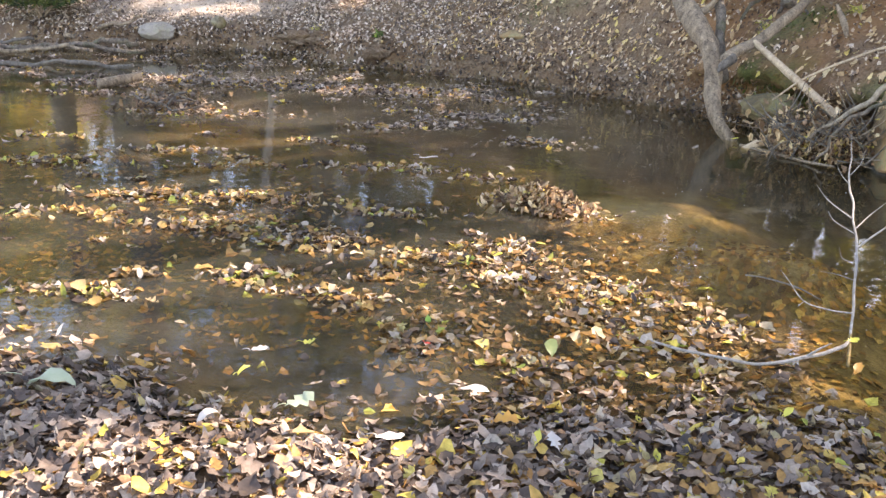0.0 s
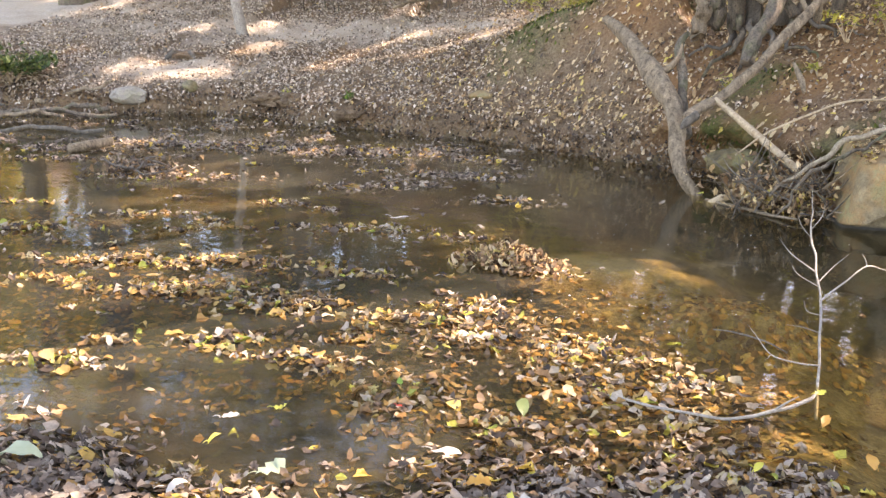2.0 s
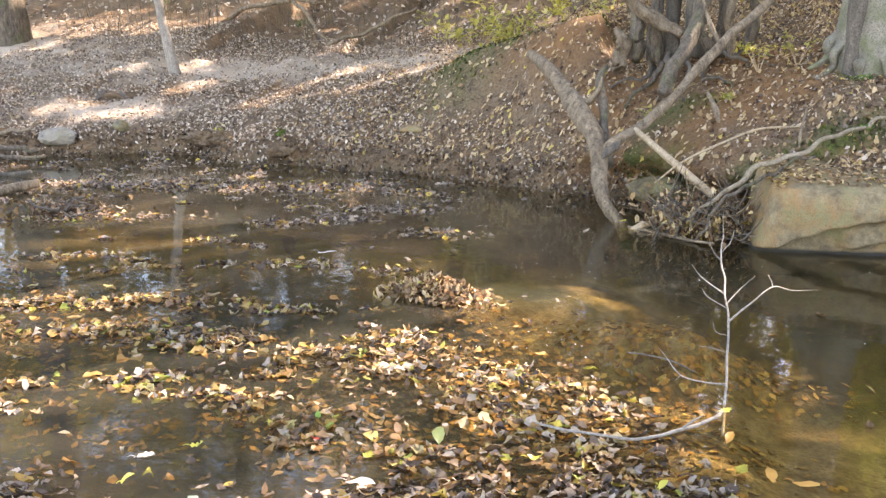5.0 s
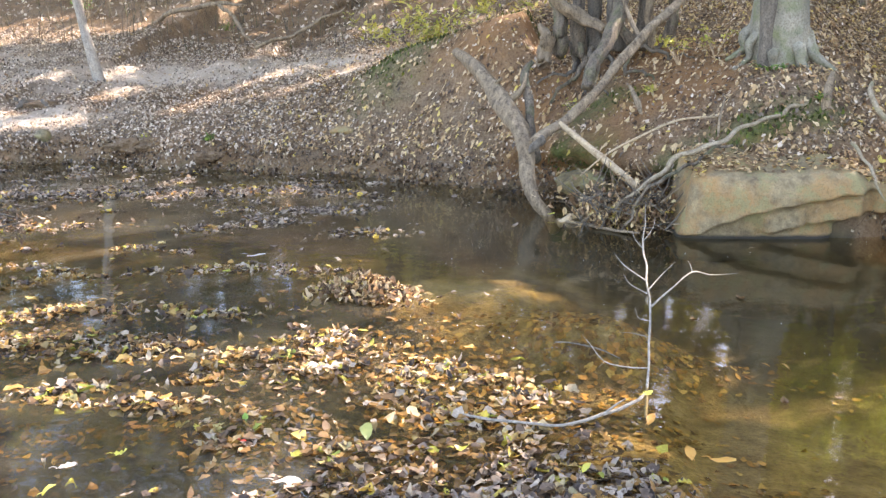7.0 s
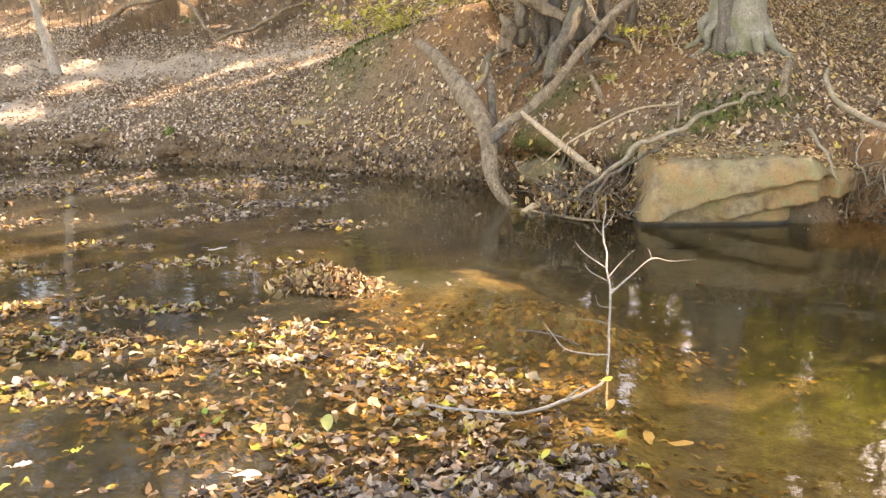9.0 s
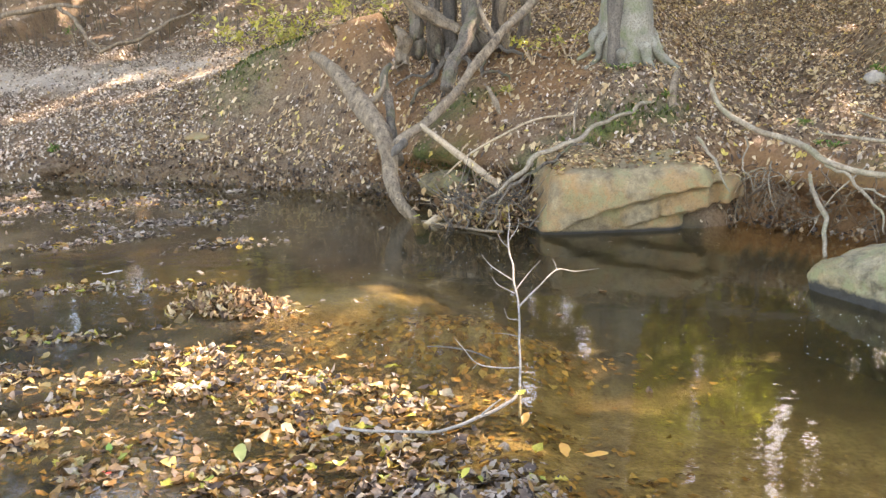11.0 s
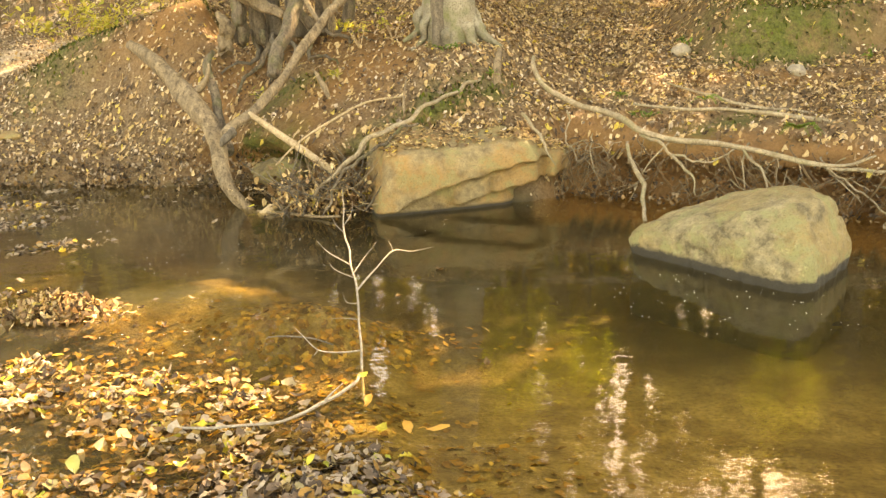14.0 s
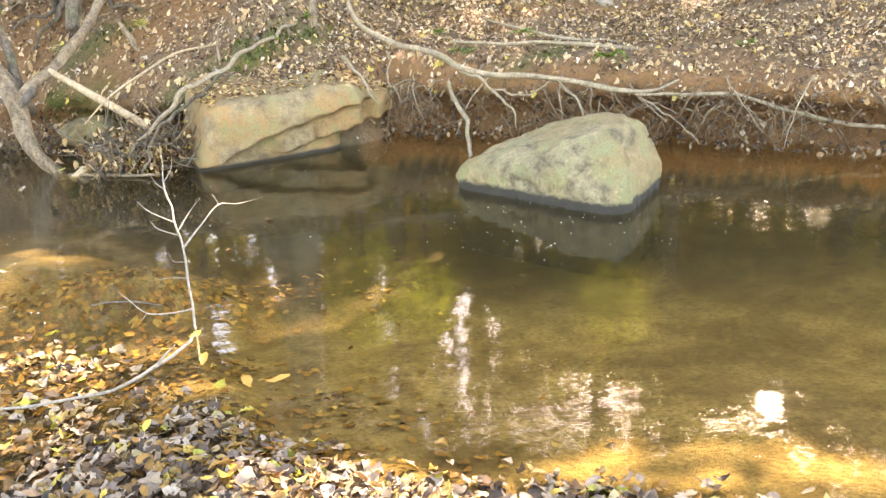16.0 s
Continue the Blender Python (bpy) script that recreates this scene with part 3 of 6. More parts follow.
def leaf_field(name, pos, rng, material, label, kinds, sizes=(0.04, 0.09), tilt=0.25, curl=1.0, follow=True, category="leaves"):
    """One sheet of loose leaves, of kind stuff."""
    which = rng.integers(0, len(kinds), len(pos))
    pieces = []
    for i, kind in enumerate(kinds):
        p = pos[which == i]
        if not len(p):
            continue
        lift = None
        if follow:
            e = 0.06
            lift = np.stack([(ground_height(p[:, 0] + e, p[:, 1]) - ground_height(p[:, 0] - e, p[:, 1])) / (2 * e), (ground_height(p[:, 0], p[:, 1] + e) - ground_height(p[:, 0], p[:, 1] - e)) / (2 * e)], -1).clip(-0.8, 0.8)
        size = sizes[0] + (sizes[1] - sizes[0]) * rng.beta(2, 2.5, len(p))
        pieces.append(leaf_arrays(kind, p, size, rng.uniform(0, 6.28, len(p)), rng.normal(0, tilt, len(p)), rng, curl, lift))
    ob = new(name, joined(pieces, name, material))
    return tagged(ob, label, category, kind="stuff")


def rock(name, size, seed, material, rough=0.12, flat=0.0, cuts=4):
    """A weathered stone: a round body cut by a few planes, then roughened."""
    rng = random.Random(seed)
    bm = bmesh.new()
    bmesh.ops.create_icosphere(bm, subdivisions=cuts + 1, radius=1)
    planes = []
    for _ in range(9):
        nrm = Vector((rng.uniform(-1, 1), rng.uniform(-1, 1), rng.uniform(-0.4, 1))).normalized()
        planes.append((nrm, rng.uniform(0.72, 0.95)))
    off = Vector((seed * 3.1, seed * 1.7, 0))
    for v in bm.verts:
        p = v.co.copy()
        for nrm, h in planes:
            over = p.dot(nrm) - h
            if over > 0:
                p -= nrm * over * 0.85
        p *= 1 + rough * noise.fractal(p * 1.6 + off, 1.0, 2.0, 4) + 0.35 * rough * noise.fractal(p * 6 + off, 0.8, 2.0, 3)
        if flat and p.z > flat:
            p.z = flat + (p.z - flat) * 0.25
        v.co = Vector((p.x * size[0], p.y * size[1], p.z * size[2]))
    me = bpy.data.meshes.new(name)
    bm.to_mesh(me)
    bm.free()
    for poly in me.polygons:
        poly.use_smooth = True
    me.materials.append(material)
    return me


def stone(name, x, y, size, seed, material, label, category="rock", turn=0.0, sink=0.45, z=None, **kw):
    ob = new(name, rock(name, size, seed, material, **kw))
    base = float(ground_height(x, y)) if z is None else z
    ob.matrix_world = pose(x, y, base + size[2] * (1 - 2 * sink), 0, 0, turn)
    return tagged(ob, label, category)


# ---- crowns overhead: sun patches fall where the foliage is open ----
OPEN = [
    (-2.6, 3.7, 1.7, 0.55, -6), (-1.1, 3.7, 1.3, 0.5, 0), (-1.13, 4.85, 0.62, 0.34, 10), (-1.35, 2.05, 0.7, 0.4, 15), (1.2, 1.9, 1.0, 0.35, -25), (0.82, 2.04, 0.45, 0.2, -25), (1.82, 2.2, 0.5, 0.5, 0),
    (-0.42, 4.42, 0.75, 0.26, 0), (-7.2, 8.4, 0.9, 0.22, 20), (-5.6, 9.6, 0.8, 0.12, 60), (-10.2, 11.6, 2.4, 0.5, 10), (-3.2, 5.7, 1.2, 0.4, 0), (-0.5, 3.05, 0.4, 0.22, 20),
    (-3.4, 2.7, 0.8, 0.3, 0), (-4.6, 4.8, 0.8, 0.25, 0), (-1.9, 2.6, 0.5, 0.2, 0),
    (0.8, 2.3, 0.8, 0.28, -20), (-1.45, 4.62, 0.6, 0.3, 0), (-5.36, 9.77, 0.6, 0.13, 18), (-4.46, 9.55, 0.7, 0.15, 42), (-3.9, 7.78, 0.6, 0.13, 5), (-6.9, 8.9, 0.5, 0.14, 30),
]
RAY = np.array(TO_SUN)
# Young maples that stand in the sun: middle of the crown and its radius.
LIT = [(2.35, 12.6, 3.95, 0.75), (3.55, 13.4, 4.5, 0.6), (6.3, 12.1, 4.7, 0.7)]


def sunlit(p):
    """Whether a leaf at p would shade one of the open patches."""
    s = (p[:, 2] - 0.15) / RAY[2]
    x, y = p[:, 0] - RAY[0] * s, p[:, 1] - RAY[1] * s
    dapple = np.where((far_side(x, y) > -0.3) & (x > -3.5), 0.12, np.where(far_side(x, y) > -0.3, 0.24, 0.15))
    dapple = np.where((far_side(x, y) > -0.3) & (x > -1.8), np.where(x > 1.2, 0.36, 0.42), dapple)
    dapple = np.where((x < -0.9) & (far_side(x, y) < -0.3) & (y > 2.6) & (y < 5.5), 0.02, dapple)
    dapple = np.where((x > -0.2) & (x < 1.8) & (y > 5.3) & (y < 7.1), 2.0, dapple)
    dapple = np.where((x > -0.9) & (y > 2.5) & (far_side(x, y) < 0.25), np.where((x < 0.7) & (y > 4.6), 0.3, 2.0), dapple)
    dapple = np.where((x > -2.3) & (x < 1.5) & (y > 8.0) & (y < 10.4), 2.0, dapple)
    lit = np.zeros(len(p), bool)
    for cx, cy, cz, r in LIT:
        q = p - np.array((cx, cy, cz))
        s = q @ RAY
        lit |= (np.linalg.norm(q - s[:, None] * RAY, axis=1) < r) & (s > 0)
    return (patches(OPEN, x, y) > 0.15) | (fbm(x, y, 3.4, 9.0) > dapple) | lit


# Gaps in the foliage towards the sky, as bearing, height and half-widths in degrees from the middle of the creek.
GAPS = [
    (16.6, 24.3, 1.2, 1.0), (16.3, 27.0, 1.2, 1.6), (16.5, 31.0, 0.9, 1.7), (10.8, 29.6, 0.6, 0.9), (21.9, 28.3, 0.5, 0.7), (30.9, 23.5, 0.6, 0.5), (30.5, 26.6, 0.5, 0.7),
    (35.2, 26.0, 0.5, 0.7), (32.6, 23.0, 0.7, 0.6), (34.0, 29.7, 0.8, 1.0), (-2.3, 24.5, 1.6, 1.6), (2.4, 21.0, 0.8, 0.7), (10.5, 24.0, 2.2, 2.6), (13.8, 23.5, 0.8, 1.2), (-60, 18.5, 3.0, 3.0),
    (25.5, 27.5, 0.5, 1.2), (27.5, 24.5, 0.4, 0.8), (38.5, 26.5, 0.4, 0.7), (33.2, 26.8, 0.4, 0.8), (19.0, 26.0, 0.4, 1.0), (18.6, 32.0, 0.5, 1.2), (24.0, 32.5, 0.4, 0.6), (29.0, 31.5, 0.6, 1.0), (13.0, 33.0, 0.5, 1.0),
]
chance = random.Random(64)
for _ in range(70):
    az, r = chance.uniform(-6, 48), chance.uniform(0.14, 0.34)
    GAPS.append((az, chance.uniform(21, 36), r, r * chance.uniform(0.8, 2.2)))


def skyward(p):
    """Whether a leaf at p hangs in one of the gaps."""
    x, y = p[:, 0] - 1.0, p[:, 1] - 3.2
    az, el = np.degrees(np.arctan2(x, y)), np.degrees(np.arctan2(p[:, 2], np.hypot(x, y)))
    wob = 0.35 * fbm(az * 0.5, el * 0.5, 3.0, 2.0)
    return np.any([((az - a) / w) ** 2 + ((el - e) / h) ** 2 < 1 + wob for a, e, w, h in GAPS], 0)


def crown_leaves(name, centre, radii, count, seed, material, size=(0.16, 0.34), far=False):
    rng = np.random.default_rng(seed)
    clump = rng.normal(0, 1, (60, 3))
    clump /= np.linalg.norm(clump, axis=1, keepdims=True)
    clump *= rng.uniform(0.35, 1.0, (60, 1)) ** 0.6
    p = clump[rng.integers(0, 60, count)] + rng.normal(0, 0.17, (count, 3))
    p = p * radii + centre
    p = p[~skyward(p)]
    p = p[~(sunlit(p) & (rng.uniform(0, 1, len(p)) < 0.975))]
    if far:
        p, size = p[p[:, 2] < 0.5 * np.hypot(p[:, 0], p[:, 1])], (0.3, 0.6)
    k = len(p)
    return joined([leaf_arrays("flake", p, rng.uniform(*size, k), rng.uniform(0, 6.28, k), rng.normal(0, 0.9, k), rng, 0.8)], name, material)


def tree(x, y, height, radius, crown, radii, count, seed, label, bark=BARK_GREY, lean=(0.0, 0.0), flare=1.5, flute=0.0, far=False):
    z = float(ground_height(x, y)) - 0.15
    t = thing("tree", x, y, z, label, "tree", "woodland trees")
    rng = random.Random(seed)
    top = Vector((x + lean[0], y + lean[1], z + height))
    mids = [Vector((x, y, z)).lerp(top, f) + Vector((rng.uniform(-0.12, 0.12), rng.uniform(-0.12, 0.12), 0)) * (0 if f in (0, 0.04) else 1) for f in (0, 0.04, 0.1, 0.3, 0.6, 1)]
    tube("trunk", mids, [radius * flare, radius * 1.2, radius, radius * 0.9, radius * 0.65, radius * 0.25], bark, t, sides=28 if flute else 14, seed=seed, knots=0.08, flute=flute)
    for k in range(6):
        f = 0.42 + 0.09 * k
        a = Vector((x, y, z)).lerp(top, f)
        ang = rng.uniform(0, 6.28)
        b = Vector(crown) + Vector((math.cos(ang) * radii[0] * 0.75, math.sin(ang) * radii[1] * 0.75, rng.uniform(-0.3, 0.6) * radii[2]))
        tube("limb", [a, a.lerp(b, 0.35) + Vector((0, 0, 0.5)), b], [radius * 0.3, radius * 0.18, 0.012], bark, t, sides=7, per=4, seed=seed + k)
    me = crown_leaves("crown", np.array(crown), np.array(radii), count, seed, LEAF_CROWN, far=far)
    me.transform(Matrix.Translation((-x, -y, -z)))
    part("crown", me, t, "yellowing green autumn foliage")
    return t


big = tree(0.90, 8.05, 11.0, 0.195, (2.0, 9.5, 9.5), (3.6, 3.4, 2.6), 5000, 11, "big grey smooth-barked tree with a flaring base on the bank", bark=BARK_TRUNK, flare=1.35, flute=0.09)
for k, (ang, far, up, r) in enumerate([(-2.6, 0.26, 0.4, 0.045), (-1.75, 0.24, 0.2, 0.04), (-0.95, 0.30, 0.3, 0.05), (-0.4, 0.36, 0.5, 0.06), (0.3, 0.32, 0.4, 0.05), (3.2, 0.26, 0.4, 0.045)]):
    c, s = math.cos(ang), math.sin(ang)
    x, y = 0.90 + far * c, 8.05 + far * s
    z = float(ground_height(x, y))
    tube("buttress", [(0.90 + 0.12 * c, 8.05 + 0.12 * s, z + up + 0.35), (0.90 + 0.16 * c, 8.05 + 0.16 * s, z + up * 0.7), (0.90 + 0.26 * c, 8.05 + 0.26 * s, z + 0.14), (x, y, z + 0.03), (0.90 + (far + 0.14) * c, 8.05 + (far + 0.14) * s, z - 0.06)], [r * 0.7, r * 1.05, r, r * 0.7, r * 0.3], BARK_TRUNK, big, sides=12, seed=500 + k, knots=0.15)
# Raised dark strip standing for the shade in a groove of the trunk.
tube("seam", [(0.79, 7.83, 0.95), (0.80, 7.85, 1.2), (0.805, 7.86, 1.5), (0.81, 7.87, 1.9), (0.83, 7.89, 2.6)], [0.05, 0.065, 0.06, 0.055, 0.03], BARK_DARK, big, "dark strip up the trunk, for the shade in a hollow seam", sides=12, seed=510, knots=0.2)
for k, (x, y, h, r, cx, cy, cz, rx, ry, rz, c) in enumerate([
    (7.5, 12.4, 11, 0.18, 6.8, 13.3, 7.9, 3.4, 3.2, 3.6, 10000),
    (3.25, 14.2, 12, 0.17, 3.4, 15.0, 9.5, 2.6, 2.4, 2.4, 5000),
    (12.0, 13.6, 13, 0.24, 9.5, 15.0, 9.5, 3.8, 3.6, 3.4, 9000),
    (4.0, 18.0, 13, 0.24, 4.2, 18.5, 9.5, 4.0, 3.6, 3.4, 9000),
    (9.9, 20.0, 14, 0.26, 8.5, 21.0, 10.5, 4.2, 3.8, 3.8, 9000),
    (16.0, 16.5, 14, 0.22, 15.0, 18.0, 10.0, 4.2, 4.0, 3.8, 8000),
    (-1.5, 21.0, 13, 0.22, -1.0, 21.5, 9.5, 4.2, 3.6, 3.4, 8000),
    (2.5, 25.0, 15, 0.26, 2.5, 25.5, 11.5, 4.4, 4.0, 3.8, 8000),
    (10.5, 8.5, 11, 0.22, 10.0, 9.5, 8.0, 3.2, 3.2, 2.8, 8000),
    (-7.5, 24.0, 14, 0.24, -7.0, 24.5, 10.5, 4.4, 4.0, 3.6, 7000),
    (14.5, 15.0, 11, 0.2, 10.4, 14.6, 6.6, 2.8, 2.4, 2.0, 7000),
    (-4.6, 16.5, 13, 0.20, -4.2, 16.0, 10.5, 4.0, 3.2, 4.0, 7000),
    (-10.5, 17.0, 14, 0.24, -9.8, 15.5, 10.5, 4.6, 3.4, 4.4, 7000),
    (-16.0, 15.0, 14, 0.24, -15.0, 14.0, 10.0, 4.6, 3.6, 4.6, 6000),
]):
    tree(x, y, h, r, (cx, cy, cz), (rx, ry, rz), c, 30 + k, "tall woodland tree with yellow-green autumn leaves")
for k, (x, y, cz, r) in enumerate(LIT):
    z = float(ground_height(x, y))
    bright = thing("maple", x, y, z, "young maple with sunlit yellow-green leaves", "tree", "young maples")
    tube("trunk", [(x, y, z - 0.1), (x + 0.03, y, z + 0.4 * (cz - z)), (x - 0.03, y, cz + 0.4)], [0.05, 0.04, 0.012], BARK_GREY, bright, sides=8)
    g = np.random.default_rng(99 + k)
    n = (1700, 700, 900)[k]
    p = g.normal(0, 1, (n, 3)) * (0.42 * r, 0.42 * r, 0.6 * r) + (x, y, cz)
    for q in range(5):
        tip = p[q * 7]
        tube("limb", [(x, y, z + (0.5 + 0.07 * q) * (cz - z)), tuple(tip)], [0.014, 0.004], BARK_GREY, bright, sides=5, per=3, seed=q)
    v, f = leaf_arrays("oval", p - np.array(bright.location), g.uniform(0.09, 0.17, n), g.uniform(0, 6.28, n), g.normal(0, 0.7, n), g, 0.6)
    part("crown", mesh_from("crown", v, f, LEAF_LIME), bright, "sunlit yellow-green leaves")
wood = random.Random(8)
for k in range(20):
    x, y = -34 + 3.9 * k + wood.uniform(-1.2, 1.2), 27 + wood.uniform(0, 9) - 0.25 * abs(-34 + 3.9 * k - 2)
    z = float(ground_height(x, y))
    tree(x, y, 10, 0.20, (x, y, z + 3.8), (3.8, 2.8, 4.2), 4800, 60 + k, "woodland tree on the hillside with yellow-green autumn leaves", far=True)

tree(8.4, 29.0, 11, 0.2, (8.4, 28.8, 8.6), (2.4, 1.5, 2.0), 2600, 81, "woodland tree on the hillside with yellow-green autumn leaves")

# ---- stones ----
def boulder_mesh():
    """A wedge of a boulder: a low tail that rises to a broad shoulder, with a worn corner to the front and steep sides."""
    foot = np.array([(-0.60, 0.34), (-0.585, 0.24), (-0.37, -0.02), (-0.03, -0.555), (0.11, -0.565), (0.50, -0.16), (0.50, 0.12), (0.18, 0.47), (-0.32, 0.50)])

    def reach(ang):
        c, s, best = math.cos(ang), math.sin(ang), 0.3
        for a, b in zip(foot, np.roll(foot, -1, 0)):
            e = b - a
            det = e[0] * s - e[1] * c
            if abs(det) > 1e-9:
                r, k = (e[0] * a[1] - e[1] * a[0]) / det, (c * a[1] - s * a[0]) / det
                if r > 0 and -1e-6 <= k <= 1 + 1e-6:
                    best = r
        return best

    table = np.array([reach(radians(a)) for a in range(360)])
    table = np.mean([np.roll(table, k) for k in range(-5, 6)], 0)
    planes = [(Vector((-0.45, -0.55, 0.70)).normalized(), 0.37), (Vector((0.62, -0.66, 0.42)).normalized(), 0.475), (Vector((-0.22, -0.10, 0.97)).normalized(), 0.375), (Vector((0.75, 0.15, 0.64)).normalized(), 0.50)]
    bm = bmesh.new()
    bmesh.ops.create_icosphere(bm, subdivisions=6, radius=1)
    for v in bm.verts:
        p = v.co.copy()
        ang, q = math.degrees(math.atan2(p.y, p.x)) % 360, math.hypot(p.x, p.y)
        r = float(np.interp(ang, range(361), np.r_[table, table[:1]])) * q ** (0.50 if p.z > 0 else 0.35)
        x, y = r * math.cos(radians(ang)), r * math.sin(radians(ang))
        along = (0.936 * x - 0.351 * y) / 0.6
        top = float(np.interp(along, [-1, -0.7, -0.3, 0.1, 0.5, 0.8, 1.0], [0.19, 0.23, 0.30, 0.38, 0.42, 0.40, 0.33]))
        w = Vector((x, y, top * p.z**0.52 if p.z > 0 else -0.8 * (-p.z) ** 0.6))
        if w.z > 0:
            for nrm, h in planes:
                over = w.dot(nrm) - h
                if over > 0:
                    w -= nrm * over * 0.8
        n1, n2 = noise.fractal(w * 3.2 + Vector((4, 1, 2)), 1.0, 2.0, 4), noise.fractal(w * 13, 0.8, 2.0, 4)
        w += p * (0.030 * n1 + 0.012 * n2)
        crack = abs(noise.noise(w * 4.5 + Vector((9, 0, 3))))
        w -= p * 0.016 * max(0.0, 1 - crack / 0.05)
        v.co = w
    me = bpy.data.meshes.new("boulder")
    bm.to_mesh(me)
    bm.free()
    me.polygons.foreach_set("use_smooth", [True] * len(me.polygons))
    me.materials.append(STONE_BOULDER)
    return me


def slab_mesh():
    """A blocky ledge of sandstone with an overhanging seam that climbs across its face, and a split block below it."""
    bm = bmesh.new()
    bmesh.ops.create_cube(bm, size=2)
    bmesh.ops.subdivide_edges(bm, edges=bm.edges, cuts=58, use_grid_fill=True)
    for v in bm.verts:
        p = v.co
        r = (abs(p.x) ** 9 + abs(p.y) ** 7 + abs(p.z) ** 8) ** (1 / 8)
        q = p / max(r, 0.6)
        x, z = q.x * 0.70, 0.16 + q.z * 0.34
        y = q.y * 0.42
        if q.x < 0:
            x -= 0.15 * (0.5 - 0.5 * q.z) * -q.x
        z += 0.05 * q.y * max(0.0, q.z) + 0.012 * math.sin(x * 9)
        if q.z > 0:
            z -= 0.22 * max(0.0, x - 0.30) * q.z
        front = max(0.0, -q.y) ** 2
        seam = float(np.interp(x, [-0.75, -0.66, -0.49, -0.3, -0.1, 0.2, 0.5], [0.03, 0.06, 0.14, 0.20, 0.245, 0.31, 0.34])) + 0.008 * math.sin(x * 31)
        low = float(np.interp(x, [-0.3, -0.2, 0.1, 0.42, 0.7], [0.04, 0.055, 0.115, 0.175, 0.22])) + 0.006 * math.sin(x * 43)
        under = float(smooth(-0.005, 0.022, np.float64(seam - z)))
        block = float(smooth(-0.27, -0.24, np.float64(x + 0.15 * (z - 0.12)))) * float(smooth(0.42, 0.36, np.float64(x)))
        block *= float(smooth(-0.012, 0.012, np.float64(z - low))) * float(smooth(0.012, 0.034, np.float64(seam - z)))
        cut = 0.115 * under * (1 - float(smooth(0.40, 0.55, np.float64(x)))) - 0.075 * block
        cut += 0.16 * float(smooth(0.10, 0.45, np.float64(x))) * float(smooth(0.0, 0.05, np.float64(low - z)))
        cut += 0.03 * math.exp(-(((x - 0.02 - 0.1 * z) / 0.010) ** 2)) * block
        cut += 0.09 * float(smooth(0.36, 0.44, np.float64(x + 0.3 * (z - 0.3)))) + 0.10 * float(smooth(0.52, 0.68, np.float64(x)))
        y += front * (cut + 0.30 * max(0.0, z - 0.30))
        w = Vector((x, y, z))
        n1, n2 = noise.fractal(w * 3.0, 1.0, 2.0, 4), noise.fractal(w * 16, 0.8, 2.0, 3)
        w += p.normalized() * (0.022 * n1 + 0.006 * n2)
        v.co = w
    me = bpy.data.meshes.new("rock_slab")
    bm.to_mesh(me)
    bm.free()
    me.polygons.foreach_set("use_smooth", [True] * len(me.polygons))
    me.materials.append(STONE_SLAB)
    return me


boulder = tagged(new("boulder", boulder_mesh()), "large rounded lichen-covered boulder standing in the creek", "boulder")
boulder.matrix_world = pose(2.23, 4.68, 0.0)
slab = tagged(new("rock_slab", slab_mesh()), "tan sandstone block with an overhanging ledge, set into the creek bank", "rock")
slab.matrix_world = pose(0.90, 6.56, 0.0, 0, 0, 9)
stone("rock", -0.58, 7.18, (0.24, 0.17, 0.115), 12, STONE_MOSSY, "small yellowish mossy rock under the bank behind a root", sink=0.5)
stone("grey_rock", -6.98, 7.93, (0.21, 0.14, 0.10), 15, STONE_GREY, "pale grey rock lying at the water's edge", sink=0.4, turn=20)
for k, (x, y, sx, sy, sz, label) in enumerate([
    (-3.14, 8.55, 0.13, 0.09, 0.05, "flat tan stone on the leafy bank"),
    (2.99, 8.0, 0.11, 0.08, 0.07, "pale grey stone among the leaves"),
    (3.75, 7.35, 0.12, 0.09, 0.07, "pale rounded stone among the leaves"),
    (-6.5, 8.35, 0.10, 0.09, 0.08, "dark weathered stone at the water's edge"),
]):
    stone("stone", x, y, (sx, sy, sz), 21 + k, (STONE_SLAB, STONE_GREY, STONE_GREY, STONE_BOULDER)[k], label, sink=0.35, turn=40 * k, cuts=2)

# Litter on top of the sandstone block.
rng = np.random.default_rng(4)
tops = np.array([slab.matrix_world @ v.co for v in slab.data.vertices if v.normal.z > 0.6 and v.co.z > 0.34 and v.co.y > -0.30])
pos = tops[rng.integers(0, len(tops), 900)] + rng.normal(0, 0.012, (900, 3)) * (1, 1, 0) + (0, 0, 0.012)
leaf_field("rock_top_leaves", pos, rng, LEAF_BANK, "dry leaves gathered on top of the sandstone block", ["oval", "torn"], (0.03, 0.06), 0.3, 1.0, follow=False)

# ---- leaves on the banks ----
rng = np.random.default_rng(3)


def sprinkle(count, box, keep):
    x, y = rng.uniform(box[0], box[1], count), rng.uniform(box[2], box[3], count)
    ok = rng.uniform(0, 1, count) < keep(x, y)
    return x[ok], y[ok]


def bank_density(x, y):
    d = far_side(x, y)
    bare = np.maximum(0.85 * patches(SAND_AND_SUN, x, y), np.maximum(0.42 * patches(CLAY, x, y), 0.9 * patches(MOSS, x, y)))
    e = 0.05
    steep = np.hypot(ground_height(x + e, y) - ground_height(x - e, y), ground_height(x, y + e) - ground_height(x, y - e)) / (2 * e)
    bare = np.maximum(bare, 0.9 * patches(LIP, x, y))
    bare = np.maximum(bare, 0.55 * smooth(0.9, 1.5, steep))
    bare = np.maximum(bare, 0.55 * smooth(0.25, 0.12, d))
    return np.where(d > 0.0, (1 - bare) * (0.68 + 0.32 * fbm(x, y, 3.0, 4.0)), 0)


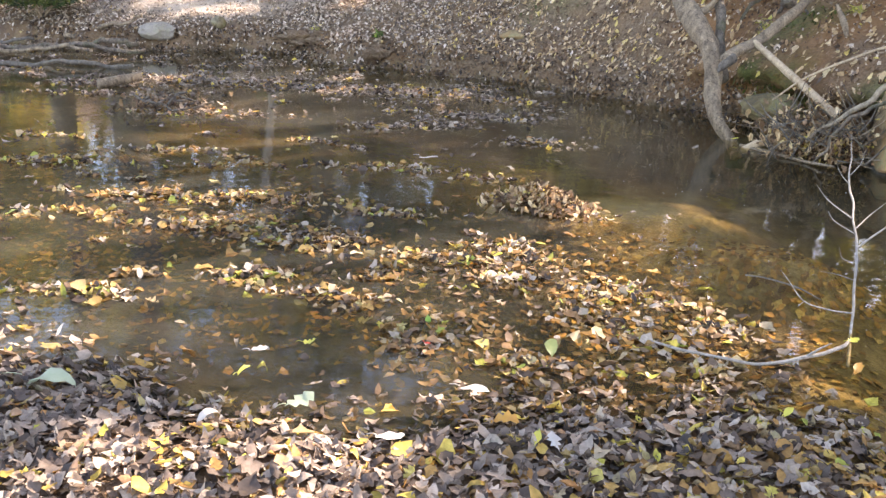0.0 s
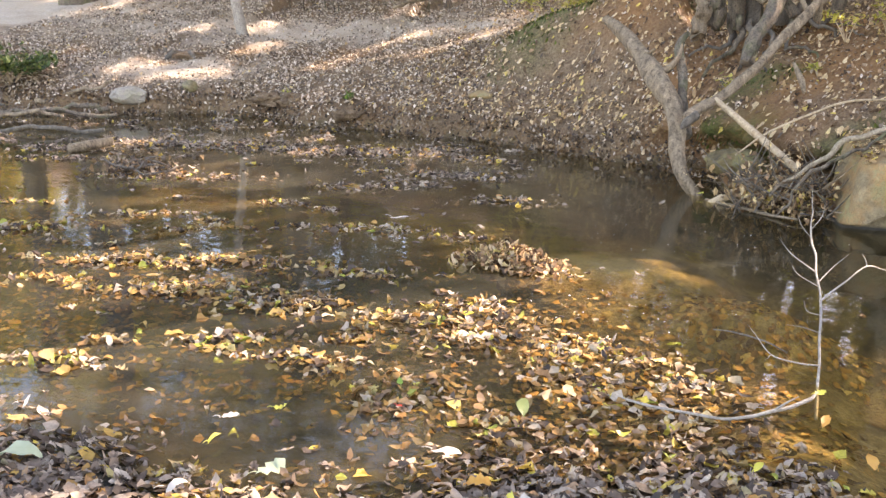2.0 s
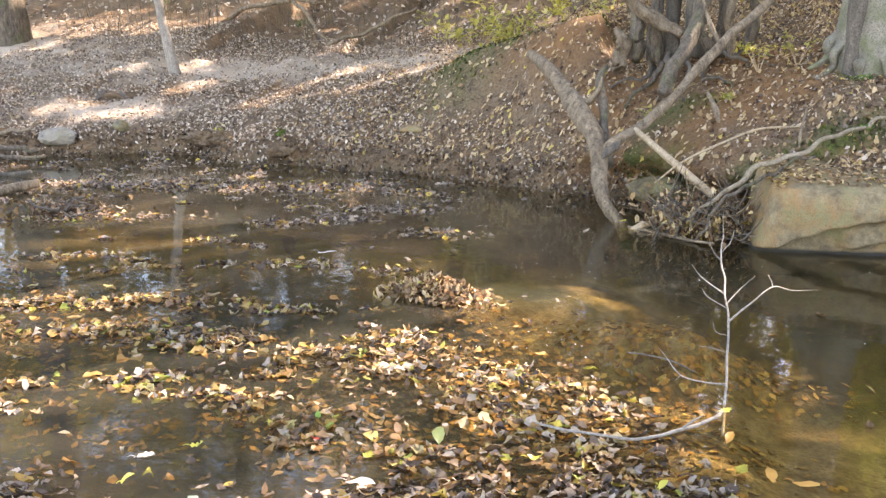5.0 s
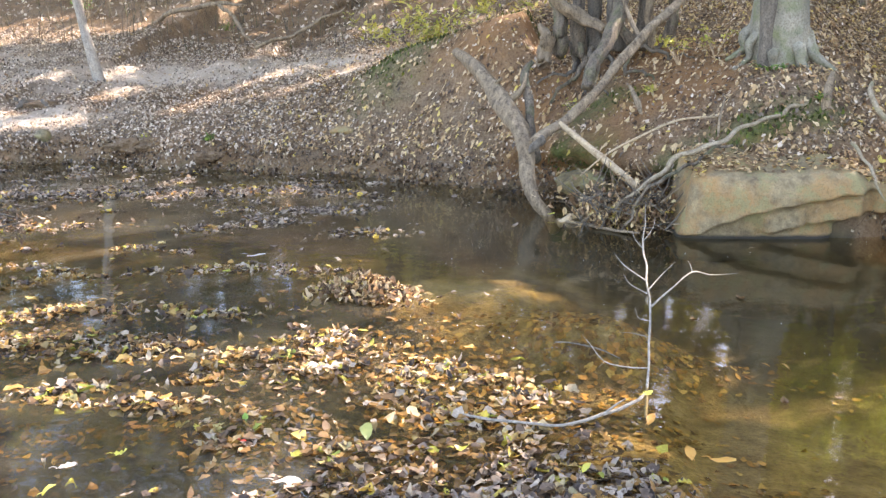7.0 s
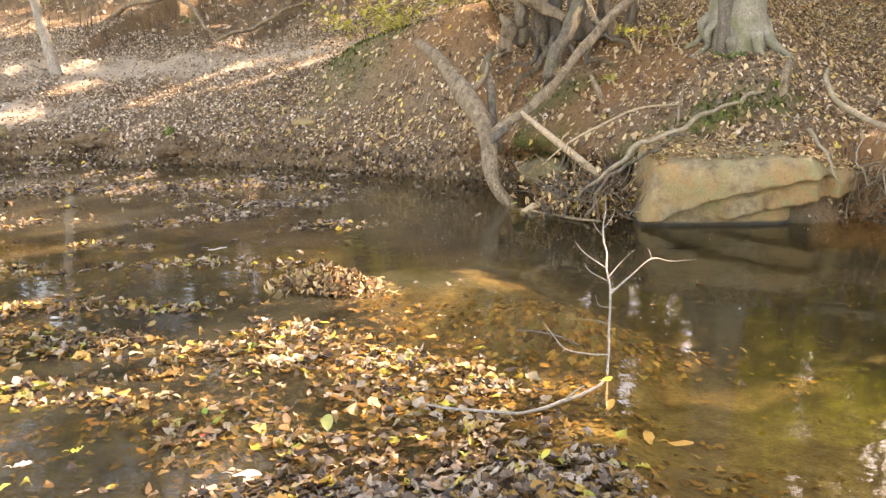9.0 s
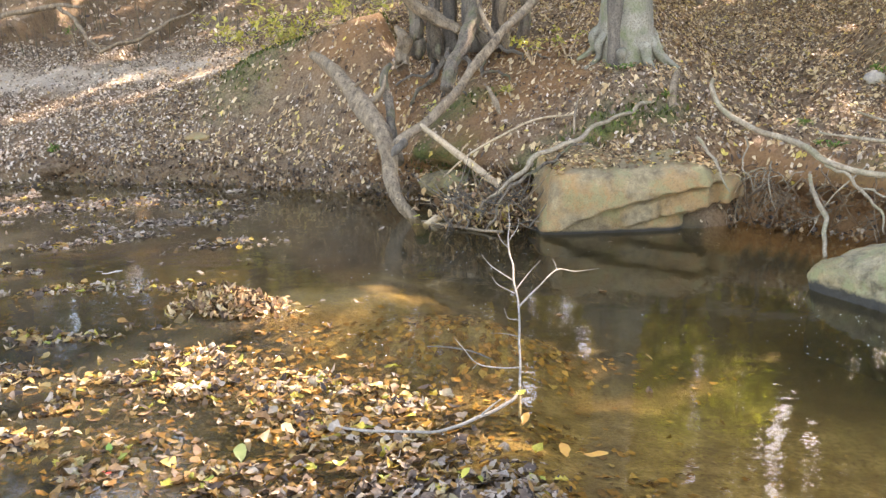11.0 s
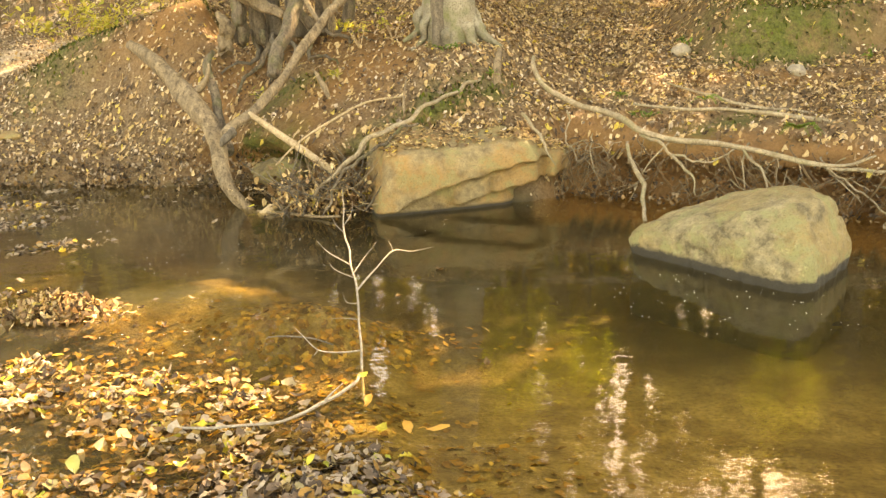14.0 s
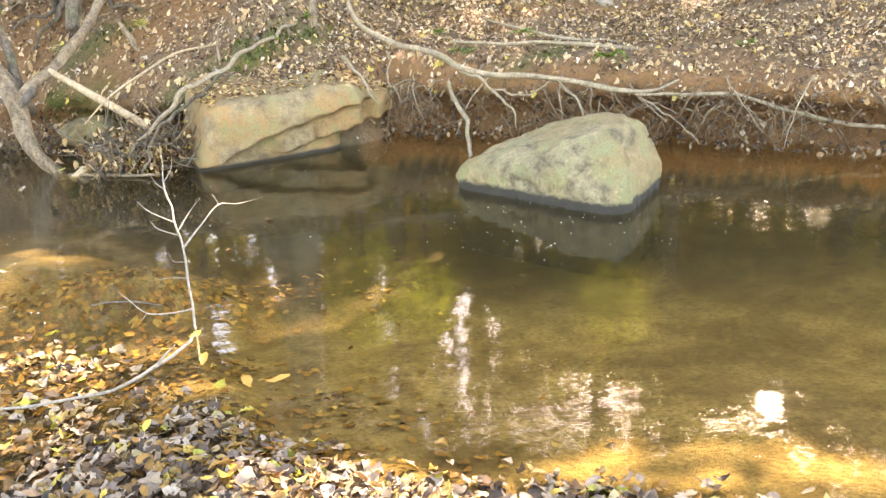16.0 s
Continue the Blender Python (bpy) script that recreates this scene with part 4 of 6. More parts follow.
x, y = sprinkle(340000, (-10.5, 6.5, 4.2, 13), bank_density)
z = ground_height(x, y)
x, y = undercut(x, y, z)
pos = np.stack([x, y, z + rng.uniform(0.004, 0.03, len(x))], -1)
upstream = rng.uniform(0, 1, len(pos)) < smooth(-2.6, -5.0, pos[:, 0]) * 0.8 + 0.12
leaf_field("path_leaf_litter", pos[upstream], rng, LEAF_HILL, "weathered grey-brown leaves beside the path", ["flake"], (0.018, 0.056), 0.55)
pos = pos[~upstream]
whole = rng.uniform(0, 1, len(pos)) < 0.36
leaf_field("bank_leaf_litter", pos[~whole], rng, LEAF_SCRAP, "crumbled brown leaf scraps covering the bank", ["flake"], (0.012, 0.040), 0.5)
leaf_field("bank_dry_leaves", pos[whole], rng, LEAF_BANK, "dry curled tan and brown fallen leaves on the bank", ["oval", "torn", "narrow", "torn"], (0.028, 0.072), 0.5)
x, y = sprinkle(38000, (-26, 14, 12.5, 26), lambda x, y: np.where(far_side(x, y) > 0, 0.8 + 0 * x, 0))
pos = np.stack([x, y, ground_height(x, y) + 0.02], -1)
leaf_field("hillside_leaf_litter", pos, rng, LEAF_HILL, "dry grey-brown leaves on the hillside behind the path", ["flake"], (0.05, 0.11), 0.45)

# ---- leaves at the near shore and on the water ----
EDGE_X = [-12, -3.0, -1.6, -1.25, -0.95, -0.55, -0.15, 0.05, 0.3, 0.6]
EDGE_Y = [8.6, 8.2, 6.4, 5.0, 4.3, 3.85, 3.35, 3.0, 2.6, 2.2]


def raft_inside(x, y):
    return np.where((far_side(x, y) < -0.12), smooth(0.3, -0.4, y - np.interp(x, EDGE_X, EDGE_Y) + 0.5 * fbm(x, y, 2.8, 3.3)), 0)


# Leaves gather in tight clumps drawn out along the current, with open water between.
cx, cy = sprinkle(2200, (-9.5, 0.4, 2.1, 8.4), lambda x, y: raft_inside(x, y) * np.clip(0.02 + 0.22 * fbm(x * 0.8, y * 1.3, 3.6, 1.0) + 0.10 * np.exp(-(((y - 3.75) / 0.5) ** 2)) + 0.34 * smooth(5.7, 6.8, y), 0.012, 1))
clumps = [(a, b, rng.uniform(0.05, 0.17), rng.uniform(0.03, 0.08), rng.normal(18, 15)) for a, b in zip(cx, cy)]
SUNNY_RAFTS = [(-3.0, 3.5, 0.50, 0.15, 22), (-2.4, 3.52, 0.42, 0.16, 20), (-3.0, 4.0, 0.42, 0.12, 20), (-3.6, 3.75, 0.35, 0.11, 20), (-3.8, 3.32, 0.40, 0.09, 22), (-4.2, 4.55, 0.40, 0.09, 25), (-4.6, 4.05, 0.45, 0.12, 20), (-2.42, 3.08, 0.26, 0.10, 25), (-2.03, 3.03, 0.18, 0.07, 15), (-1.78, 3.0, 0.24, 0.12, 10), (-1.52, 2.85, 0.17, 0.20, 0), (-1.74, 3.6, 0.40, 0.09, 12), (-1.2, 3.5, 0.42, 0.15, 0), (-0.92, 3.66, 0.32, 0.10, -5), (-1.45, 3.82, 0.35, 0.09, 5), (-0.6, 3.55, 0.30, 0.10, -15), (-3.0, 2.60, 0.38, 0.10, 15), (-0.75, 3.2, 0.40, 0.16, -10)]
SHADED_RAFTS = [(-2.3, 4.12, 0.40, 0.10, 15), (-2.0, 4.93, 0.20, 0.07, 15), (-2.66, 4.86, 0.45, 0.09, 18), (-3.45, 5.2, 0.22, 0.09, 15), (-3.5, 4.5, 0.32, 0.08, 22), (-3.2, 5.85, 0.34, 0.12, 15), (-2.85, 6.1, 0.32, 0.11, 12), (-2.7, 6.5, 0.40, 0.14, 10), (-2.0, 5.9, 0.30, 0.13, 10), (-4.65, 5.6, 0.65, 0.14, 20), (-5.9, 5.75, 0.45, 0.11, 20), (-4.85, 6.8, 0.90, 0.20, 12), (-4.0, 6.95, 0.70, 0.20, 10), (-3.3, 7.2, 0.80, 0.16, 0), (-5.1, 4.5, 0.35, 0.08, 20), (-5.5, 6.6, 0.70, 0.24, 15), (-6.3, 6.1, 0.40, 0.15, 20)]
clumps += [(-1.57, 4.58, 0.30, 0.15, 0)] + SUNNY_RAFTS + SHADED_RAFTS
pts = []
for a, b, rx, ry, turn in clumps:
    heap = (a, b) == (-1.57, 4.58)
    n = int(rx * ry * (6500 if heap else 4400)) + 4
    q = rng.normal(0, 0.55, (n, 2)) * (rx, ry)
    if not heap:
        q = q[fbm(a + q[:, 0], b + 1.6 * q[:, 1], 9.0, 4.0) > rng.uniform(-0.9, 0.35, n)]
        n = len(q)
    c, sn = math.cos(radians(turn)), math.sin(radians(turn))
    r2 = np.minimum(1, (q[:, 0] / rx) ** 2 + (q[:, 1] / ry) ** 2)
    high = 0.010 + 0.10 * min(rx, ry) * (6.0 if heap else 1.0)
    pts.append(np.stack([a + q[:, 0] * c - q[:, 1] * sn, b + q[:, 0] * sn + q[:, 1] * c, -0.012 + rng.uniform(0, 1, n) * 0.016 + (1 - r2) * high * rng.uniform(0.3, 1, n)], -1))
x, y = sprinkle(4500, (-9.5, 0.8, 2.0, 8.3), lambda x, y: np.clip(raft_inside(x, y) * 0.2 + 0.015, 0, 1) * (far_side(x, y) < -0.1))
pts.append(np.stack([x, y, rng.uniform(-0.012, 0.006, len(x))], -1))
pos = np.vstack(pts)
pos = pos[far_side(pos[:, 0], pos[:, 1]) < -0.05]
pos[:, 2] += np.maximum(ground_height(pos[:, 0], pos[:, 1]), 0)
upper = pos[:, 1] + rng.normal(0, 0.5, len(pos)) > 5.2
leaf_field("upstream_leaves", pos[upper], rng, LEAF_SHORE, "weathered grey-brown leaves gathered in rafts on the slack water", ["oval", "torn", "torn", "narrow"], (0.03, 0.08), 0.34, 1.0, follow=False)
leaf_field("floating_leaves", pos[~upper], rng, LEAF_FLOAT, "yellow, orange and brown autumn leaves gathered in rafts on the water", ["oval", "lobed", "torn", "torn", "narrow"], (0.03, 0.092), 0.30, 1.0, follow=False)
x, y = sprinkle(36000, (-6, 2.2, 1.9, 6.5), lambda x, y: np.where((far_side(x, y) < -0.2) & (near_side(x, y) < 0), np.clip(0.28 + 0.5 * fbm(x, y, 2.0, 3.0) + 0.9 * blob(x, y, -0.42, 4.42, 0.65, 0.26), 0.05, 1) * smooth(1.4, -0.4, x) * (1 - blob(x, y, -1.13, 4.88, 0.5, 0.26)) * smooth(5.0, 4.6, y), 0))
leaf_field("sunken_leaves", np.stack([x, y, ground_height(x, y) + 0.008], -1), rng, LEAF_SUNK, "sunken brown leaves lying on the creek bed", ["flake", "torn"], (0.025, 0.065), 0.2, 0.6)
x, y = sprinkle(3600, (-2.0, 0.35, 2.2, 3.75), lambda x, y: np.where(near_side(x, y) < 0.02, smooth(0.0, 0.5, fbm(x, y, 3.0, 7.0) + 0.45) * smooth(-2.0, -1.2, x) * smooth(0.0, 0.35, np.interp(x, EDGE_X, EDGE_Y) - y + 0.1), 0))
leaf_field("waterlogged_leaves", np.stack([x, y, rng.uniform(-0.035, 0.006, len(x))], -1), rng, LEAF_SODDEN, "dark waterlogged leaves lying just under the surface by the shore", ["torn", "oval", "narrow"], (0.03, 0.085), 0.25, 0.8, follow=False)
x, y = sprinkle(40000, (-4.2, 3.2, 0.6, 3.3), lambda x, y: smooth(-0.3, 0.12, near_side(x, y) + 0.12 * fbm(x, y, 5.0, 8.0) - 0.15 * smooth(0.2, 0.8, x)))
z = np.maximum(ground_height(x, y), 0) + rng.uniform(0.003, 0.05, len(x)) * smooth(-0.2, 0.4, near_side(x, y))
pos = np.stack([x, y, z], -1)
bx, by = sprinkle(34000, (-7, 5, -4.5, 2.6), lambda x, y: np.where((near_side(x, y) > 0.05) & ~((x > -4.2) & (x < 3.2) & (y > 0.55)), 0.75 * smooth(-4.5, -1.0, y) * smooth(-7.0, -5.0, x), 0))
leaf_field("inland_leaf_litter", np.stack([bx, by, ground_height(bx, by) + 0.015], -1), rng, LEAF_SHORE, "grey-brown fallen leaves behind the shore", ["flake"], (0.04, 0.10), 0.4)
golden = rng.uniform(0, 1, len(pos)) < 0.45 * smooth(-1.0, -0.2, x) + 0.12
leaf_field("golden_shore_leaves", pos[golden], rng, LEAF_FLOAT, "orange, yellow and brown leaves at the water's edge", ["oval", "oval", "narrow", "lobed", "torn"], (0.028, 0.09), 0.42, 0.95)
pos = pos[~golden]
leaf_field("shore_leaf_litter", pos, rng, LEAF_SHORE, "thick damp layer of grey-brown fallen leaves on the shore", ["oval", "oval", "narrow", "lobed", "torn"], (0.028, 0.1), 0.42, 0.95)


# ---- driftwood, roots and branches on the far bank ----
def at_ground(x, y, dz=0.0):
    return (x, y, float(ground_height(x, y)) + dz)


root = thing("driftwood_trunk", -0.79, 6.7, -0.1, "bleached grey dead trunk leaning from the water up the bank", "driftwood")
tube("stem", [(-0.74, 6.66, -0.12), (-0.80, 6.7, 0.0), (-0.92, 6.72, 0.15), (-1.0, 6.9, 0.40), (-1.12, 7.1, 0.63), (-1.31, 7.4, 0.81), (-1.54, 7.75, 0.99), (-1.85, 8.13, 1.15)], [0.046, 0.052, 0.054, 0.06, 0.072, 0.076, 0.066, 0.045], BARK_PALE, root, sides=24, per=14, knots=0.16, wander=0.012, seed=1, gnarl=0.06)
tube("side_stem", [(-0.96, 6.98, 0.36), (-0.99, 7.12, 0.50), (-1.04, 7.3, 0.73), (-1.12, 7.5, 0.98), (-1.06, 7.6, 1.10)], [0.05, 0.045, 0.04, 0.035, 0.02], BARK_GREY, root, "grey bark-covered side stem", sides=10, seed=2, wander=0.006)
tube("broken_limb", [(-1.28, 7.36, 0.79), (-1.17, 7.33, 0.83), (-1.10, 7.34, 0.92), (-1.08, 7.36, 1.02)], [0.04, 0.03, 0.022, 0.008], BARK_PALE, root, sides=8, seed=3)
tube("broken_limb", [(-1.45, 7.62, 0.95), (-1.36, 7.5, 0.93), (-1.30, 7.45, 0.97)], [0.03, 0.02, 0.008], BARK_PALE, root, sides=7, seed=4)

lean = thing("leaning_branch", -0.91, 6.75, 0.5, "long pale dead branch slanting down from the tree above the creek", "branch")
tube("stem", [(-0.91, 6.75, 0.53), (-0.70, 7.1, 0.71), (-0.41, 7.5, 1.02), (-0.18, 7.8, 1.29), (0.23, 8.2, 1.63), (0.71, 8.6, 2.06), (1.1, 8.9, 2.6)], [0.034, 0.04, 0.038, 0.036, 0.038, 0.042, 0.04], BARK_PALE, lean, sides=16, per=12, knots=0.13, wander=0.014, seed=5, gnarl=0.05)
tube("splintered_end", [(-0.87, 6.82, 0.565), (-0.93, 6.72, 0.51), (-0.95, 6.69, 0.475)], [0.036, 0.03, 0.01], BARK_DARK, lean, "broken, splintered end of the branch", sides=9, seed=6)
tube("twig", [(-0.20, 7.78, 1.27), (-0.30, 7.9, 1.45), (-0.38, 8.0, 1.68)], [0.02, 0.017, 0.015], BARK_PALE, lean, sides=7, seed=7)

br0 = random.Random(5)
z0 = float(ground_height(-0.45, 8.5))
vine = thing("gnarled_tree", -0.45, 8.5, z0, "clump of twisted grey stems with a rooty base", "tree")
for k, (pts, r, mat) in enumerate([
    ([(-0.62, 7.55, 0.88), (-0.57, 7.7, 1.03), (-0.47, 7.9, 1.24), (-0.36, 8.2, 1.56), (-0.25, 8.45, 2.2), (-0.3, 8.6, 3.4)], [0.045, 0.062, 0.066, 0.06, 0.06, 0.05], BARK_GREY),
    ([(-0.52, 8.38, 1.32), (-0.76, 8.4, 1.45), (-1.01, 8.4, 1.61), (-1.3, 8.45, 1.9), (-1.5, 8.5, 2.6)], [0.04, 0.05, 0.048, 0.05, 0.045], BARK_PALE),
    ([(-0.80, 8.62, 1.1), (-0.78, 8.62, 1.5), (-0.70, 8.7, 2.3), (-0.8, 8.8, 3.6)], [0.07, 0.055, 0.06, 0.05], BARK_GREY),
    ([(-0.62, 8.72, 1.1), (-0.66, 8.7, 1.6), (-0.55, 8.7, 2.3), (-0.7, 8.8, 3.6)], [0.08, 0.06, 0.055, 0.05], BARK_DARK),
    ([(-0.25, 8.7, 1.15), (-0.18, 8.7, 1.6), (-0.28, 8.7, 2.3), (-0.1, 8.8, 3.6)], [0.07, 0.055, 0.05, 0.045], BARK_GREY),
    ([(-0.02, 8.65, 1.15), (0.05, 8.65, 1.5), (0.0, 8.6, 2.3), (0.2, 8.7, 3.5)], [0.05, 0.04, 0.04, 0.035], BARK_GREY),
    ([(-0.42, 8.66, 1.15), (-0.46, 8.6, 1.6), (-0.38, 8.65, 2.4), (-0.5, 8.8, 4.0)], [0.09, 0.065, 0.06, 0.05], BARK_DARK),
    ([(-0.30, 8.45, 1.2), (-0.42, 8.4, 1.45), (-0.46, 8.5, 1.9), (-0.6, 8.6, 3.0)], [0.04, 0.032, 0.03, 0.028], BARK_GREY),
    ([(-0.10, 8.5, 1.15), (-0.16, 8.45, 1.5), (-0.05, 8.5, 2.0), (-0.02, 8.6, 3.0)], [0.035, 0.03, 0.028, 0.025], BARK_PALE),
    ([(-0.95, 8.5, 1.1), (-0.93, 8.45, 1.38), (-1.02, 8.5, 1.62)], [0.075, 0.06, 0.02], BARK_GREY),
    ([(-1.08, 8.4, 1.0), (-1.06, 8.38, 1.25), (-1.10, 8.4, 1.38)], [0.07, 0.055, 0.02], BARK_PALE),
]):
    tube("stem", pts, r, mat, vine, sides=24, per=14, knots=0.2, wander=0.014, seed=20 + k, flute=0.2, gnarl=0.10)
for k in range(7):
    ang = 3.3 + 0.48 * k
    x, y = -0.5 + 0.75 * math.cos(ang) * br0.uniform(0.7, 1.1), 8.55 + 0.6 * math.sin(ang) * br0.uniform(0.7, 1.1)
    tube("root", [(-0.5 + 0.3 * math.cos(ang), 8.6 + 0.1 * math.sin(ang), z0 + 0.22), at_ground(0.5 * x - 0.25, 0.5 * y + 4.28, 0.07), at_ground(x, y, 0.015), at_ground(x + 0.12 * math.cos(ang), y - 0.1, -0.03)], [0.028, 0.017, 0.010, 0.005], BARK_GREY if k % 3 == 1 else BARK_DARK, vine, sides=10, per=10, knots=0.25, wander=0.03, gnarl=0.1, seed=40 + k)

stick("pole", [(-0.76, 7.0, 0.66), (-0.60, 6.87, 0.565), (-0.46, 6.75, 0.48), (-0.13, 6.4, 0.30)], [0.022, 0.026, 0.028, 0.025], BARK_TAN, "pale tan peeled pole lying down the bank", seed=8, knots=0.05)
stick("branch", [(-0.70, 6.52, -0.03), (-0.58, 6.50, 0.05), (-0.49, 6.5, 0.10), (-0.28, 6.5, 0.20), (-0.12, 6.45, 0.24)], [0.028, 0.036, 0.035, 0.03, 0.02], BARK_TAN, "short weathered branch propped in the brush by the water", seed=9, group="branches in the brush")
stick("branch", [(-0.72, 6.55, 0.0), (-0.45, 6.35, 0.015), (-0.28, 6.25, 0.012), (-0.10, 6.13, 0.03)], [0.012, 0.013, 0.012, 0.008], BARK_PALE, "thin grey branch lying along the waterline", seed=10, group="branches in the brush")
stick("mossy_branch", [(-0.30, 6.26, 0.12), (-0.11, 6.32, 0.30), (0.13, 6.42, 0.49), (0.34, 6.55, 0.60), (0.60, 6.8, 0.67), (0.92, 7.1, 0.76), (1.14, 7.3, 0.83)], [0.010, 0.015, 0.018, 0.018, 0.016, 0.015, 0.010], BARK_ROOT, "long mossy root running down the bank above the rock", "root", seed=11, wander=0.022, per=10, gnarl=0.06)
stick("mossy_branch", [(-0.26, 6.2, 0.02), (-0.12, 6.22, 0.2), (0.05, 6.28, 0.38), (0.30, 6.46, 0.53), (0.52, 6.6, 0.56)], [0.007, 0.011, 0.013, 0.013, 0.008], BARK_GREY, "lichened grey branch lying across the brush", seed=12, wander=0.022, per=10, gnarl=0.06)
stick("thin_branch", [(-0.55, 6.55, 0.34), (-0.37, 6.7, 0.48), (-0.12, 6.8, 0.61), (0.14, 7.0, 0.70), (0.45, 7.1, 0.72)], [0.005, 0.008, 0.009, 0.009, 0.007], BARK_TAN, "thin arching branch on the mossy bank", seed=13)
stick("stub", [at_ground(1.19, 7.2, -0.03), (1.20, 7.23, 0.90), (1.25, 7.38, 1.02)], [0.035, 0.032, 0.02], BARK_PALE, "short grey root stub sticking out of the bank", "root", seed=14)
stick("stub", [(0.42, 6.88, 0.60), (0.43, 7.0, 0.72), (0.47, 7.2, 0.85)], [0.008, 0.012, 0.008], BARK_PALE, "thin grey root stub on the bank", "root", seed=15)
stick("stub", [(-0.15, 7.2, 0.72), (-0.18, 7.25, 0.80), (-0.25, 7.35, 0.92)], [0.012, 0.022, 0.012], BARK_PALE, "short grey root stub on the clay", "root", seed=16)

brush = thing("brush_pile", -0.2, 6.4, 0.0, "tangle of dead sticks and leaves caught at the water's edge", "brush pile")
br = random.Random(77)
for k in range(130):
    a = Vector((-0.18 + br.uniform(-0.36, 0.30), 6.38 + br.uniform(-0.16, 0.18), br.uniform(0.0, 0.26)))
    ang, up, ln = br.uniform(0, 6.28), br.uniform(-0.3, 1.6), br.uniform(0.10, 0.36)
    d = Vector((math.cos(ang), 0.6 * math.sin(ang), up)).normalized() * ln
    b = a + d
    b.z = max(b.z, 0.0)
    tube("dead_stick", [a, a.lerp(b, 0.5) + Vector((br.uniform(-0.02, 0.02), br.uniform(-0.02, 0.02), br.uniform(-0.02, 0.02))), b], [br.uniform(0.003, 0.009), 0.004, 0.0015], br.choice([BARK_PALE, BARK_GREY, BARK_DARK, BARK_DARK]), brush, sides=5, per=3, seed=k)
nb = 1300
pb = np.stack([rng.normal(-0.2, 0.2, nb), rng.normal(6.44, 0.10, nb), np.abs(rng.normal(0.09, 0.12, nb))], -1)
v, f = leaf_arrays("oval", pb - np.array(brush.location), rng.uniform(0.03, 0.075, nb), rng.uniform(0, 6.28, nb), rng.normal(0, 0.9, nb), rng)
part("caught_leaves", mesh_from("caught_leaves", v, f, LEAF_BANK), brush, "brown leaves caught among the sticks")

# Exposed roots along the undercut bank.
ROOTS = [
    ([(1.5, 7.2, 0.98), (1.47, 7.02, 0.90), (1.51, 6.85, 0.76), (1.66, 6.5, 0.67), (1.91, 6.2, 0.60), (2.01, 6.0, 0.54), (2.3, 5.9, 0.48), (2.53, 5.72, 0.46), (2.81, 5.48, 0.40), (3.04, 5.28, 0.36), (3.28, 5.28, 0.42)], [0.022, 0.03, 0.034, 0.03, 0.032, 0.034, 0.034, 0.03, 0.026, 0.02, 0.012], "thick pale root snaking along the undercut bank"),
    ([(2.0, 6.0, 0.52), (2.15, 5.85, 0.42), (2.24, 5.72, 0.30), (2.26, 5.6, 0.16)], [0.02, 0.017, 0.014, 0.008], "pale root hanging from the undercut bank"),
    ([(2.16, 5.84, 0.40), (2.3, 5.75, 0.36), (2.45, 5.72, 0.37), (2.55, 5.7, 0.43)], [0.014, 0.012, 0.010, 0.008], "thin looping root below the bank's lip"),
    ([(1.92, 6.1, 0.43), (1.97, 5.92, 0.26), (1.95, 5.75, 0.14), (1.94, 5.62, 0.0)], [0.022, 0.026, 0.024, 0.022], "stout pale root dropping into the water"),
    ([(2.11, 6.5, 0.66), (2.5, 6.3, 0.62), (2.92, 6.2, 0.58), (3.34, 6.0, 0.53), (3.6, 5.7, 0.45), (3.85, 5.4, 0.36), (4.3, 5.0, 0.40)], [0.012, 0.022, 0.026, 0.026, 0.028, 0.026, 0.02], "long root lying along the leafy bank"),
    ([(2.53, 7.0, 0.74), (2.8, 6.6, 0.63), (3.07, 6.4, 0.58), (3.39, 6.3, 0.55), (3.62, 5.95, 0.45), (3.9, 5.6, 0.42)], [0.012, 0.02, 0.022, 0.02, 0.016, 0.01], "slim root lying on the leafy bank"),
    ([(2.98, 5.4, 0.36), (3.1, 5.3, 0.29), (3.19, 5.2, 0.20), (3.28, 4.98, 0.07)], [0.01, 0.011, 0.01, 0.006], "thin straight root slanting to the water"),
    ([(2.6, 5.68, 0.44), (2.68, 5.55, 0.3), (2.72, 5.42, 0.12)], [0.014, 0.012, 0.008], "thin root hanging below the lip"),
    ([(3.0, 5.29, 0.36), (3.5, 5.1, 0.34), (3.9, 4.75, 0.22), (4.3, 4.45, 0.14)], [0.014, 0.02, 0.022, 0.02], "root along the foot of the bank"),
    ([(1.30, 6.62, 0.60), (1.38, 6.35, 0.46), (1.44, 6.22, 0.30)], [0.02, 0.018, 0.008], "short root crossing the edge of the rock"),
    ([(1.62, 6.55, 0.62), (1.58, 6.4, 0.42), (1.64, 6.3, 0.28)], [0.010, 0.009, 0.005], "thin drooping root beside the rock"),
]
for k, (pts, r, label) in enumerate(ROOTS):
    stick("exposed_root", pts, [0.64 * q for q in r], BARK_ROOT, label, "root", "exposed roots of the bank", seed=100 + k, wander=0.01, sides=9)
ro = random.Random(31)
